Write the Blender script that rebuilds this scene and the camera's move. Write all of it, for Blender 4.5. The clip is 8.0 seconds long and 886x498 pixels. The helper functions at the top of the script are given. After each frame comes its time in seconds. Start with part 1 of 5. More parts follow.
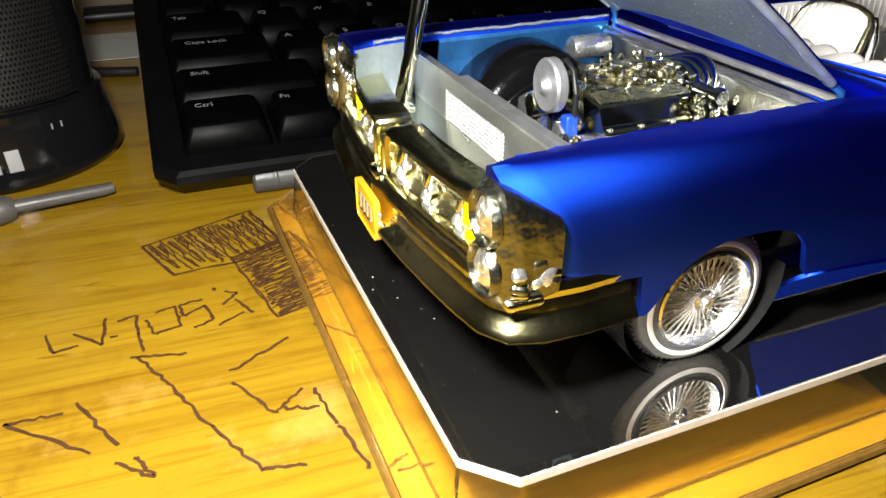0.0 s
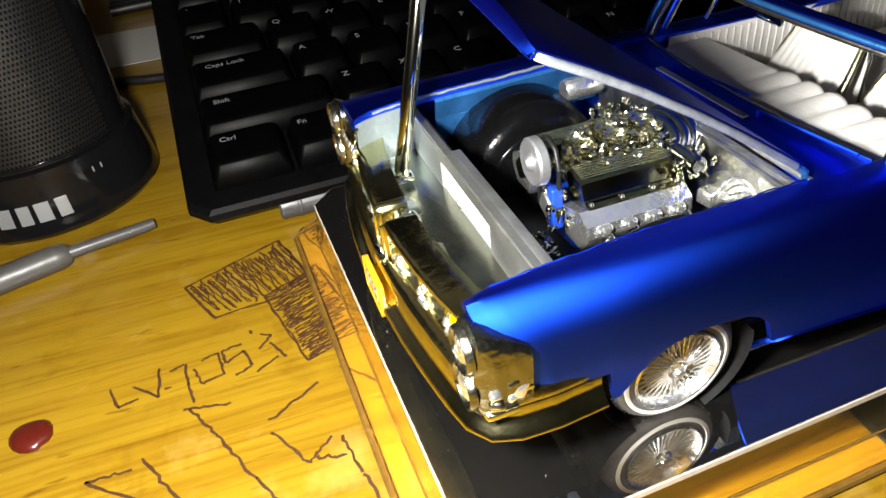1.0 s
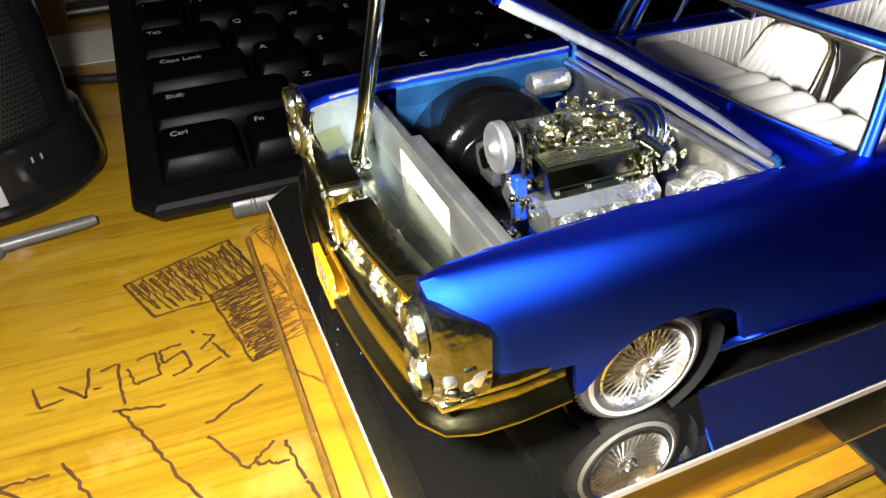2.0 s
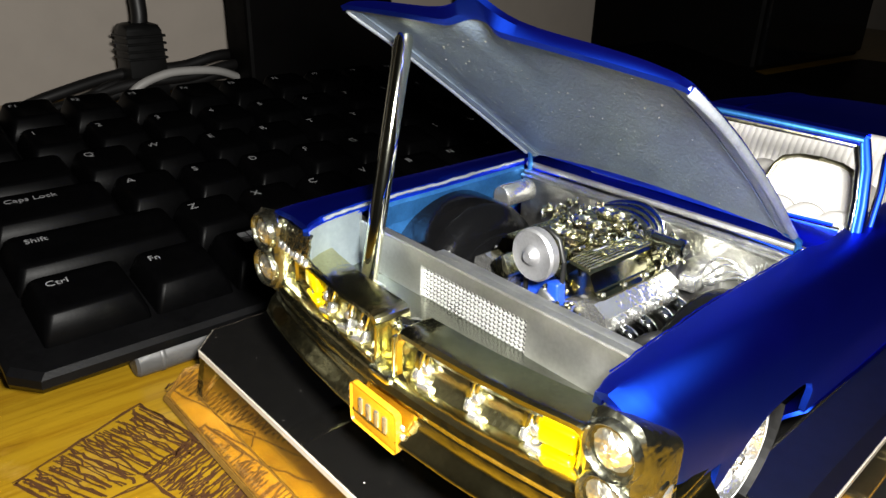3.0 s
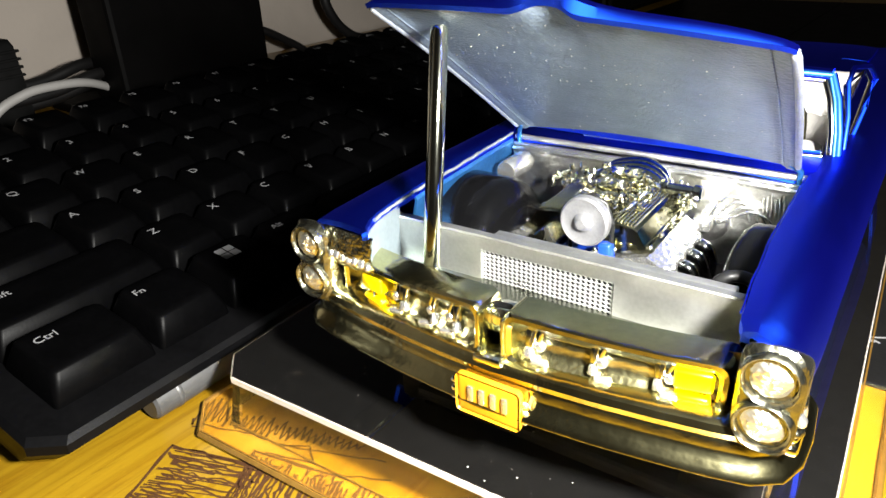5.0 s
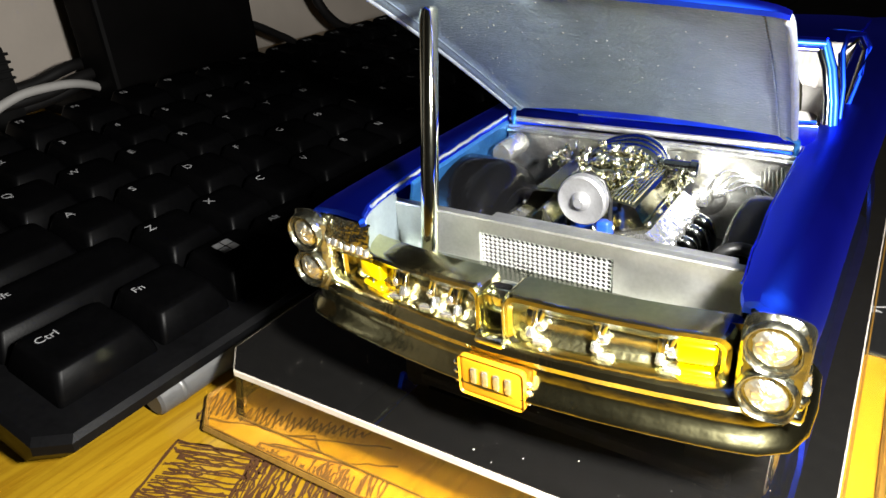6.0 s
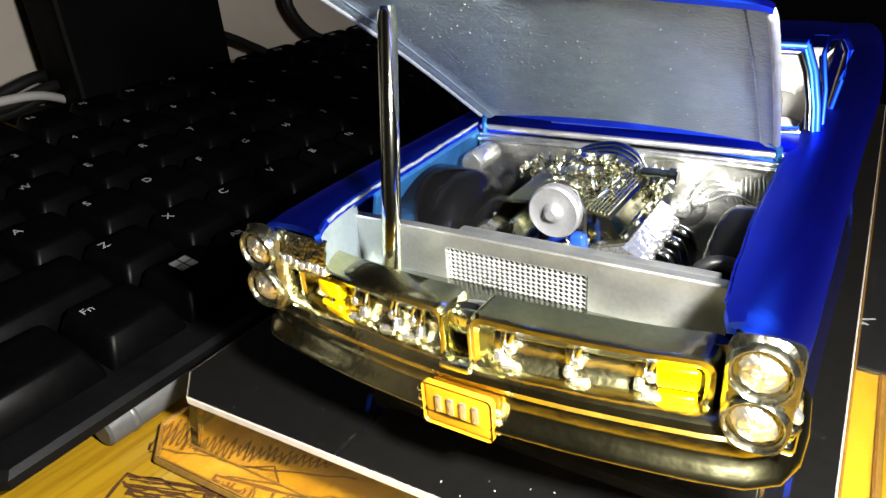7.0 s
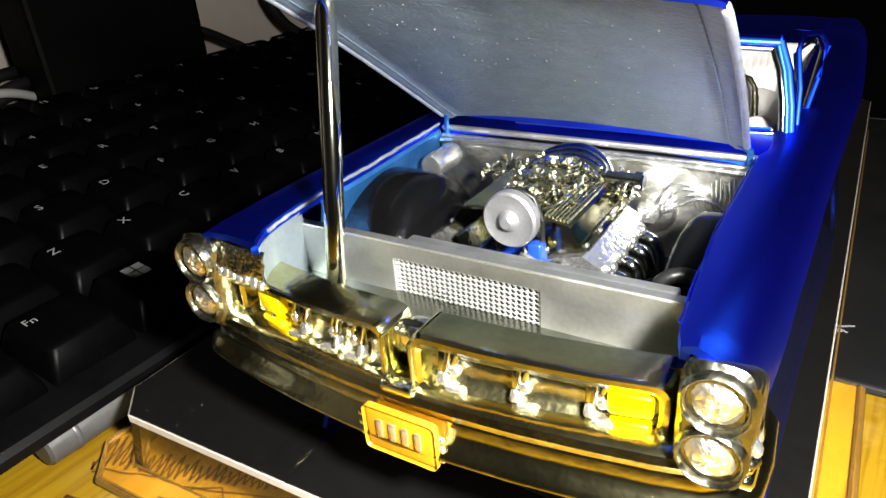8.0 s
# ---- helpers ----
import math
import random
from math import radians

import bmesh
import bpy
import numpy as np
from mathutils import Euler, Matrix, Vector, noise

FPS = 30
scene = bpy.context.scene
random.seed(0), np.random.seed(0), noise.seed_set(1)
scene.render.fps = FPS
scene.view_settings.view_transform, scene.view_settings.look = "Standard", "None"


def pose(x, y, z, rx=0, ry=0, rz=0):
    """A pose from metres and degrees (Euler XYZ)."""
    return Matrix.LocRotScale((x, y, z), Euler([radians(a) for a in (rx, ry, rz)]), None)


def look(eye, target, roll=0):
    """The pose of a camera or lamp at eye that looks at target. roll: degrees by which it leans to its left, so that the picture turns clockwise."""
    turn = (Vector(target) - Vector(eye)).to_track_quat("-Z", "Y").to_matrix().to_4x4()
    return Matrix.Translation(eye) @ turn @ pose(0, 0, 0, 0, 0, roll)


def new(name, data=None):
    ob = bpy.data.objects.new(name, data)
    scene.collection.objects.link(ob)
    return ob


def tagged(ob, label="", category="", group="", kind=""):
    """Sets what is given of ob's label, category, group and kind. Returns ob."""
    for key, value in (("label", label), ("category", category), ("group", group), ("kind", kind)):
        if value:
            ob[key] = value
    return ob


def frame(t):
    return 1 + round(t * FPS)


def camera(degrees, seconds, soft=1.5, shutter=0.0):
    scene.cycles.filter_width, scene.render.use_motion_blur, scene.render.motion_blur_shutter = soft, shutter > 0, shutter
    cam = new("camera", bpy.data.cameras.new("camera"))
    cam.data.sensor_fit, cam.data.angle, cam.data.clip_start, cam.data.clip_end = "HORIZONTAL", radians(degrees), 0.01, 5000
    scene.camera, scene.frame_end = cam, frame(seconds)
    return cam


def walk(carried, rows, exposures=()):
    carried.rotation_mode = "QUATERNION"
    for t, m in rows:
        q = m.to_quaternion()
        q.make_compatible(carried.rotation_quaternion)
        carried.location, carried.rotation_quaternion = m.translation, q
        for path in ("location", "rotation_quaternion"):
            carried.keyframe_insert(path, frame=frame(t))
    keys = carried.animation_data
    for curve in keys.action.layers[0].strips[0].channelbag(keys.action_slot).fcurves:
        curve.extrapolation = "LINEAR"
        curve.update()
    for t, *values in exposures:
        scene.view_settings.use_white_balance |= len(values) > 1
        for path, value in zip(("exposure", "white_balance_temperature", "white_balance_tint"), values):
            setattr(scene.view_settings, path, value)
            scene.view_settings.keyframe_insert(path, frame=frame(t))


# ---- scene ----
cam = camera(64.9, 8.0, soft=1.5)
CM = 0.01
# eye and target in centimetres
PATH = [
    (0, (21.04, -3.52, 7.914), (19.403, -2.961, 6.91), 0.0),
    (0.5, (21.234, -2.984, 10.062), (19.702, -2.572, 8.845), -4.0),
    (1, (20.851, -2.477, 10.684), (19.295, -2.098, 9.485), -6.4),
    (1.5, (21.08, -2.259, 10.397), (19.516, -1.843, 9.223), -4.3),
    (1.7, (20.983, -2.27, 10.121), (19.411, -1.83, 8.966), -3.5),
    (2.8, (18.838, -4.651, 8.95), (17.35, -3.683, 8.029), 0.8),
    (3, (18.042, -5.829, 9.044), (16.626, -4.669, 8.238), 1.7),
    (3.5, (16.667, -7.573, 8.92), (15.426, -6.196, 8.17), 1.5),
    (4, (15.806, -8.268, 9.683), (14.644, -6.839, 8.903), -0.9),
    (4.5, (15.864, -8.148, 9.476), (14.746, -6.716, 8.64), -1.8),
    (6, (15.896, -8.148, 9.247), (14.791, -6.747, 8.344), -4.9),
    (6.5, (15.914, -7.944, 8.853), (14.844, -6.497, 7.981), -5.0),
    (7, (15.696, -7.408, 8.944), (14.625, -5.966, 8.067), -4.8),
    (7.5, (15.674, -6.769, 8.735), (14.616, -5.32, 7.85), -4.6),
    (8, (15.843, -6.471, 8.809), (14.789, -5.024, 7.918), -4.8),
]
walk(cam, [(t, look(Vector(eye) * CM, Vector(target) * CM, roll)) for t, eye, target, roll in PATH],
     [(0, 0.28), (0.5, 0.06), (1.0, 0.35), (1.7, 0.42), (3.0, 0.5), (3.5, 1.16), (4.0, 1.46), (4.5, 1.4), (6.0, 1.0), (7.0, 0.95), (8.0, 0.74)])

# ---- light: a dark room, one small phone torch held over the model, a trace of room light ----
world = bpy.data.worlds.new("world")
scene.world = world
world.use_nodes = True
world.node_tree.nodes["Background"].inputs[0].default_value = (1.0, 0.9, 0.8, 1)
world.node_tree.nodes["Background"].inputs[1].default_value = 0.004
torch = bpy.data.lights.new("phone_torch", "POINT")
torch.energy, torch.shadow_soft_size, torch.color = 2.75, 0.007, (1.0, 0.98, 0.93)
new("phone_torch", torch).location = Vector((18.3, -4.6, 9.95)) * CM


# ---- materials ----
def mat(name, color, rough=0.5, metal=0.0, var=0.12, scale=60.0, bump=0.0, bump_scale=400.0, coat=0.0, spec=0.5, stretch=(1, 1, 1), rough_var=0.1, coat_rough=0.04):
    """Principled surface with two scales of colour variation, uneven gloss and fine relief."""
    m = bpy.data.materials.new(name)
    m.use_nodes = True
    n, l = m.node_tree.nodes, m.node_tree.links
    p = n["Principled BSDF"]
    p.inputs["Metallic"].default_value = metal
    p.inputs["Coat Weight"].default_value = coat
    p.inputs["Coat Roughness"].default_value = coat_rough
    p.inputs["Specular IOR Level"].default_value = spec
    co = n.new("ShaderNodeTexCoord")
    mp = n.new("ShaderNodeMapping")
    mp.inputs["Scale"].default_value = stretch
    l.new(co.outputs["Object"], mp.inputs[0])
    big, small = n.new("ShaderNodeTexNoise"), n.new("ShaderNodeTexNoise")
    big.inputs["Scale"].default_value, small.inputs["Scale"].default_value = scale, scale * 9
    big.inputs["Detail"].default_value = small.inputs["Detail"].default_value = 4
    for t in (big, small):
        l.new(mp.outputs[0], t.inputs["Vector"])
    add = n.new("ShaderNodeMath")
    add.operation = "ADD"
    l.new(big.outputs[0], add.inputs[0]), l.new(small.outputs[0], add.inputs[1])
    ramp = n.new("ShaderNodeMapRange")
    ramp.inputs[1].default_value, ramp.inputs[2].default_value = 0.6, 1.4
    ramp.inputs[3].default_value, ramp.inputs[4].default_value = 1 - var, 1 + var
    l.new(add.outputs[0], ramp.inputs[0])
    mul = n.new("ShaderNodeMix")
    mul.data_type, mul.blend_type = "RGBA", "MULTIPLY"
    mul.inputs[0].default_value = 1
    mul.inputs[6].default_value = (*color, 1)
    l.new(ramp.outputs[0], mul.inputs[7])
    l.new(mul.outputs[2], p.inputs["Base Color"])
    rr = n.new("ShaderNodeMapRange")
    rr.inputs[1].default_value, rr.inputs[2].default_value = 0.3, 0.7
    rr.inputs[3].default_value, rr.inputs[4].default_value = rough * (1 - rough_var), min(1, rough * (1 + rough_var))
    l.new(big.outputs[0], rr.inputs[0])
    l.new(rr.outputs[0], p.inputs["Roughness"])
    if bump:
        bn, bu = n.new("ShaderNodeTexNoise"), n.new("ShaderNodeBump")
        bn.inputs["Scale"].default_value, bu.inputs["Strength"].default_value, bu.inputs["Distance"].default_value = bump_scale, bump, 0.0006
        l.new(mp.outputs[0], bn.inputs["Vector"])
        l.new(bn.outputs[0], bu.inputs["Height"])
        l.new(bu.outputs[0], p.inputs["Normal"])
    return m


def clear(name, color=(1, 1, 1), rough=0.02, ior=1.45, body=1.0):
    m = mat(name, color, rough, var=0.02)
    p = m.node_tree.nodes["Principled BSDF"]
    p.inputs["Transmission Weight"].default_value, p.inputs["IOR"].default_value = body, ior
    return m


def wood(name):
    """Yellow varnished pine, grain along y: fine fibres, broken dark streaks, dirt and pale scuffs."""
    m = mat(name, (0.222, 0.13, 0.006), 0.3, var=0.16, scale=16, bump=0.1, bump_scale=500, stretch=(1, 0.1, 1), coat=0.2)
    n, l = m.node_tree.nodes, m.node_tree.links
    p = n["Principled BSDF"]
    old = p.inputs["Base Color"].links[0].from_socket
    co = next(x for x in n if x.type == "TEX_COORD")

    def layer(stretch, scale, detail, lo, hi, dark, amount, rough=0.6):
        nonlocal old
        mp, t, r, mx = n.new("ShaderNodeMapping"), n.new("ShaderNodeTexNoise"), n.new("ShaderNodeValToRGB"), n.new("ShaderNodeMix")
        mp.inputs["Scale"].default_value = stretch
        t.inputs["Scale"].default_value, t.inputs["Detail"].default_value, t.inputs["Roughness"].default_value, t.inputs["Distortion"].default_value = scale, detail, rough, 0.6
        l.new(co.outputs["Object"], mp.inputs[0]), l.new(mp.outputs[0], t.inputs["Vector"]), l.new(t.outputs[0], r.inputs[0])
        r.color_ramp.elements[0].position, r.color_ramp.elements[0].color = lo, (*dark, 1)
        r.color_ramp.elements[1].position, r.color_ramp.elements[1].color = hi, (1, 1, 1, 1)
        mx.data_type, mx.blend_type, mx.inputs[0].default_value = "RGBA", "MULTIPLY", amount
        l.new(old, mx.inputs[6]), l.new(r.outputs[0], mx.inputs[7])
        old = mx.outputs[2]

    layer((1, 0.05, 1), 160, 6, 0.36, 0.52, (0.6, 0.45, 0.25), 0.5)      # broad streaks
    layer((1, 0.035, 1), 700, 4, 0.36, 0.5, (0.55, 0.4, 0.25), 0.45)      # fine fibres
    layer((1, 0.16, 1), 260, 3, 0.30, 0.36, (0.3, 0.2, 0.12), 0.6)       # short dark dashes
    layer((1, 1, 1), 38, 7, 0.30, 0.46, (0.62, 0.5, 0.4), 0.7, 0.7)      # dirt
    # pale scuffs where the varnish is worn
    t, r, mx = n.new("ShaderNodeTexNoise"), n.new("ShaderNodeValToRGB"), n.new("ShaderNodeMix")
    t.inputs["Scale"].default_value, t.inputs["Detail"].default_value, t.inputs["Roughness"].default_value = 22, 8, 0.68
    l.new(co.outputs["Object"], t.inputs["Vector"]), l.new(t.outputs[0], r.inputs[0])
    r.color_ramp.elements[0].position, r.color_ramp.elements[0].color = 0.57, (0, 0, 0, 1)
    r.color_ramp.elements[1].position, r.color_ramp.elements[1].color = 0.72, (0.4, 0.4, 0.4, 1)
    mx.data_type = "RGBA"
    mx.inputs[7].default_value = (0.46, 0.31, 0.09, 1)
    l.new(r.outputs[0], mx.inputs[0]), l.new(old, mx.inputs[6])
    l.new(mx.outputs[2], p.inputs["Base Color"])
    return m


WOOD = wood("varnished_pine")
# wall paint with the room's lack of light put into its colour
DIM_WALL = mat("darkened_wall_paint", (0.1, 0.09, 0.08), 0.85, var=0.1, scale=6)
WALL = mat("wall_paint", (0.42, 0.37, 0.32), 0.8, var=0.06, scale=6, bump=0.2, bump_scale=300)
DARK_FLOOR = mat("dark_floor", (0.03, 0.025, 0.02), 0.7, scale=8)
BLUE = mat("candy_blue_paint", (0.016, 0.02, 0.7), 0.36, 1.0, var=0.03, scale=150, bump=0.012, bump_scale=900, rough_var=0.02)
def sheen(m, color, rough, amount):
    """Mixes a brighter flake layer into a metallic paint: a soft sheen that dies off away from the light."""
    n, l = m.node_tree.nodes, m.node_tree.links
    p, out = n["Principled BSDF"], n["Material Output"]
    q, mx = n.new("ShaderNodeBsdfAnisotropic"), n.new("ShaderNodeMixShader")
    q.distribution = "BECKMANN"
    q.inputs["Color"].default_value, q.inputs["Roughness"].default_value = (*color, 1), rough
    l.new(p.inputs["Normal"].links[0].from_socket, q.inputs["Normal"])
    mx.inputs[0].default_value = amount
    l.new(p.outputs[0], mx.inputs[1]), l.new(q.outputs[0], mx.inputs[2]), l.new(mx.outputs[0], out.inputs[0])
sheen(BLUE, (0.012, 0.1, 1.0), 0.65, 0.48)
BLUE_IN = mat("light_blue_overspray", (0.03, 0.15, 0.4), 0.45, 0.85, var=0.2, scale=200, bump=0.12, bump_scale=900)
SILVER = mat("silver_paint", (0.5, 0.5, 0.48), 0.44, 1.0, var=0.12, scale=180, bump=0.1, bump_scale=900)
SPOKE = mat("silver_spoke_wire", (0.88, 0.87, 0.84), 0.22, 0.7, var=0.1, scale=250, bump=0.6, bump_scale=1200)
MESH_METAL = mat("bright_mesh", (0.8, 0.8, 0.78), 0.3, 0.92, var=0.1, scale=200)
LAMP_BOWL = mat("faceted_bowl", (0.96, 0.93, 0.78), 0.34, 1.0, var=0.1, scale=300, bump=0.5, bump_scale=700)
# gold reflection of the desk is mixed into the bumper chrome's colour
FRONT_CHROME = mat("desk_tinted_bumper_chrome", (0.72, 0.67, 0.36), 0.15, 1.0, var=0.15, scale=150, bump=0.12, bump_scale=450)
# pitted chrome; desk yellow and room darkness are put into the base colour
FITTING = mat("pitted_yellow_chrome", (0.6, 0.58, 0.42), 0.14, 1.0, var=0.25, scale=400, bump=0.8, bump_scale=900)
SPLASH = mat("grey_blue_panel", (0.24, 0.29, 0.32), 0.42, 0.7, var=0.12, scale=120, bump=0.08)
BRIGHT = mat("bright_cast_metal", (0.9, 0.9, 0.87), 0.24, 0.95, var=0.12, scale=250, bump=0.45, bump_scale=800)
ROD = mat("polished_rod", (0.78, 0.79, 0.66), 0.075, 1.0, var=0.08, scale=200, bump=0.06, bump_scale=900, stretch=(1, 1, 0.2))
SILVER_ROUGH = mat("cast_silver_firewall", (0.6, 0.6, 0.57), 0.33, 1.0, var=0.2, scale=250, bump=0.3, bump_scale=900)
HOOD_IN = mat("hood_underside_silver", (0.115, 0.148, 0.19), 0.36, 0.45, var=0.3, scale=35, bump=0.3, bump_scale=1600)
CHROME = mat("chrome_plating", (0.8, 0.83, 0.74), 0.11, 1.0, var=0.06, scale=200, bump=0.04, bump_scale=500)
# chrome carrying the yellow cast of the desk in its own colour
GOLD_CHROME = mat("yellow_tinted_chrome", (0.86, 0.83, 0.56), 0.16, 1.0, var=0.15, scale=300, bump=0.3, bump_scale=1200)
DUCT = mat("dark_chrome_duct", (0.3, 0.31, 0.3), 0.13, 1.0, var=0.15, scale=200, bump=0.1)
# chrome with recess shade and olive reflections put into its colour
GRILLE_DARK = mat("dark_olive_chrome", (0.32, 0.3, 0.19), 0.33, 1.0, var=0.25, scale=200, bump=0.3, bump_scale=700)
STEEL = mat("dull_steel", (0.4, 0.4, 0.41), 0.38, 0.85, var=0.15, scale=200, bump=0.15)
BLACK = mat("satin_black_plastic", (0.006, 0.006, 0.006), 0.42, var=0.2, scale=100, bump=0.06, bump_scale=1200, spec=0.3)
PAN_BLACK = mat("matt_black_pan", (0.004, 0.004, 0.004), 0.7, var=0.2)
BLACK_GLOSS = mat("gloss_black_plastic", (0.004, 0.004, 0.0045), 0.1, var=0.2, scale=60, bump=0.02, spec=0.25)
HOUSE_BLACK = mat("wheel_house_black", (0.002, 0.002, 0.0022), 0.16, var=0.2, scale=60, bump=0.15, bump_scale=700, spec=0.14)
KEY_BLACK = mat("key_plastic", (0.0008, 0.0008, 0.0009), 0.36, var=0.3, scale=120, bump=0.02, bump_scale=1800, spec=0.03)
CASE_BLACK = mat("case_plastic", (0.0018, 0.0018, 0.002), 0.42, var=0.3, scale=90, bump=0.05, bump_scale=1600, spec=0.08)
LEGEND = mat("white_legend_print", (0.17, 0.17, 0.175), 0.5, var=0.2)
ALLOY = mat("cast_alloy", (0.86, 0.86, 0.83), 0.2, 0.95, var=0.15, scale=250, bump=0.6, bump_scale=700)
# olive gold here is the desk's reflection, set as the ledge's base colour
LEDGE = mat("olive_tinted_chrome", (0.56, 0.52, 0.27), 0.24, 1.0, var=0.25, scale=200, bump=0.4, bump_scale=500)
# pod chrome coloured dark to stand for the dark it should reflect
POD = mat("darkened_pod_chrome", (0.22, 0.22, 0.17), 0.26, 1.0, var=0.2, scale=200, bump=0.8, bump_scale=420)
MONITOR_BLACK = mat("matt_monitor_plastic", (0.0015, 0.0013, 0.0013), 0.6, var=0.2, spec=0.06)
TOOL = mat("grey_tool_handle", (0.048, 0.045, 0.042), 0.4, var=0.25, scale=90, bump=0.15)
ROLLED = mat("rolled_edge_metal", (0.3, 0.33, 0.37), 0.38, 0.7, var=0.25, scale=300, bump=0.3)
VALVE = mat("smoked_gilt_chrome", (0.2, 0.19, 0.12), 0.15, 1.0, var=0.1, scale=200, bump=0.05)
# reflection of the black room put into this chrome's base colour
COVER = mat("dark_reflection_chrome", (0.3, 0.31, 0.26), 0.2, 1.0, var=0.1, scale=200, bump=0.08, bump_scale=400)
WHITE_PLASTIC = mat("white_plastic", (0.36, 0.35, 0.335), 0.45, var=0.06)
RUBBER = mat("tyre_rubber", (0.1, 0.098, 0.094), 0.6, var=0.3, scale=150, bump=0.3, bump_scale=900)
WHITE = mat("white_upholstery", (0.6, 0.58, 0.55), 0.5, var=0.08, scale=120, bump=0.12, bump_scale=900)
WHITEWALL = mat("whitewall_paint", (0.82, 0.82, 0.8), 0.45, var=0.05)
ENGINE_BLUE = mat("engine_blue", (0.006, 0.035, 0.3), 0.35, var=0.15, scale=200)
AMBER = mat("amber_lens", (0.9, 0.62, 0.0), 0.2, var=0.1, coat=0.6)
PLATE = mat("plate_yellow", (0.42, 0.2, 0.006), 0.35, var=0.12, scale=150, bump=0.15)
MIRROR = mat("mirror_acrylic", (0.54, 0.52, 0.49), 0.015, 0.993, var=0.12, scale=40, rough_var=0.3)
EDGE_WHITE = mat("polished_plate_edge", (0.48, 0.43, 0.37), 0.35, var=0.15, scale=120, bump=0.2)
ACRYLIC = clear("clear_acrylic", (0.84, 0.68, 0.34), 0.02, 1.45, 0.99)
# brown for the shadow and refraction lines along the clear foot
EDGE_SHADE = mat("acrylic_edge_shade", (0.11, 0.06, 0.012), 0.25, var=0.3, scale=80)
INK = mat("brown_ballpoint_ink", (0.045, 0.018, 0.006), 0.5, var=0.3, scale=300)
WAX = mat("red_wax", (0.06, 0.006, 0.003), 0.3, var=0.2, scale=150)
GREY_PLASTIC = mat("grey_plastic", (0.04, 0.04, 0.04), 0.4, var=0.15, scale=90, bump=0.15)
GRILLE_MESH = mat("speaker_mesh_metal", (0.008, 0.0075, 0.007), 0.45, 0.5, var=0.12, scale=100)
SILVER_PRINT = mat("silver_print", (0.2, 0.2, 0.2), 0.35, 0.3, var=0.05)
PAPER = mat("white_paper", (0.45, 0.43, 0.4), 0.7, var=0.05, bump=0.1)
CABLE = mat("black_cable", (0.007, 0.0065, 0.0065), 0.45, var=0.2)
DUST = mat("dust_specks", (0.6, 0.58, 0.52), 0.7, var=0.3)


# ---- mesh helpers, all in centimetres ----
def part(name, bm, material, parent=None, label="", smooth=None):
    """Links bm as one mesh object, under a thing or a part where a parent is given. smooth: degrees below which edges are shaded smooth."""
    bmesh.ops.recalc_face_normals(bm, faces=bm.faces)
    for v in bm.verts:
        v.co *= CM
    if smooth:
        for f in bm.faces:
            f.smooth = True
        lim = radians(smooth)
        for e in bm.edges:
            e.smooth = len(e.link_faces) == 2 and e.calc_face_angle(0) < lim
    me = bpy.data.meshes.new(name)
    bm.to_mesh(me)
    bm.free()
    me.materials.append(material)
    ob = new(name, me)
    ob.parent = parent
    return tagged(ob, label)


def thing(name, at, label, category, rz=0.0, group="", kind=""):
    ob = new(name)
    ob.empty_display_size = 0.01
    ob.matrix_basis = pose(at[0] * CM, at[1] * CM, at[2] * CM, 0, 0, rz)
    return tagged(ob, label, category, group, kind)


def box(bm, c, size, bevel=0.0, m=None, segs=2):
    made = bmesh.ops.create_cube(bm, size=1)["verts"]
    bmesh.ops.scale(bm, vec=size, verts=made)
    if bevel:
        edges = {e for v in made for e in v.link_edges}
        made = bmesh.ops.bevel(bm, geom=list(edges), offset=bevel, segments=segs, profile=0.5, affect="EDGES")["verts"]
    if m is not None:
        bmesh.ops.transform(bm, matrix=m, verts=made)
    bmesh.ops.translate(bm, vec=c, verts=made)
    return made


def tube(bm, pts, r, seg=10, caps=True):
    """A round bar along pts; r may be one radius or one for each point."""
    pts = [Vector(p) for p in pts]
    rs = r if isinstance(r, (list, tuple)) else [r] * len(pts)
    rings, up = [], Vector((0.13, 0.21, 0.97))
    for i, p in enumerate(pts):
        d = (pts[min(i + 1, len(pts) - 1)] - pts[max(i - 1, 0)]).normalized()
        if abs(d.dot(up)) > 0.97:
            up = Vector((1, 0.1, 0))
        a = d.cross(up).normalized()
        b = a.cross(d).normalized()
        rings.append([bm.verts.new(p + (a * math.cos(k) + b * math.sin(k)) * rs[i]) for k in (2 * math.pi * j / seg for j in range(seg))])
    for q, w in zip(rings, rings[1:]):
        for j in range(seg):
            bm.faces.new((q[j], q[(j + 1) % seg], w[(j + 1) % seg], w[j]))
    if caps:
        bm.faces.new(rings[0]), bm.faces.new(rings[-1])


def lathe(bm, prof, seg=32, m=None, arc=(0.0, 2 * math.pi)):
    """Turns the profile of (radius, height) round z."""
    closed = abs(arc[1] - arc[0] - 2 * math.pi) < 1e-6
    count = seg if closed else seg + 1
    rings = [[bm.verts.new((r * math.cos(k), r * math.sin(k), z)) for r, z in prof] for k in (arc[0] + (arc[1] - arc[0]) * i / seg for i in range(count))]
    made = [v for r in rings for v in r]
    for i in range(seg):
        a, b = rings[i], rings[(i + 1) % count]
        for j in range(len(prof) - 1):
            bm.faces.new((a[j], b[j], b[j + 1], a[j + 1]))
    bmesh.ops.remove_doubles(bm, verts=made, dist=1e-5)
    if m is not None:
        bmesh.ops.transform(bm, matrix=m, verts=[v for v in made if v.is_valid])


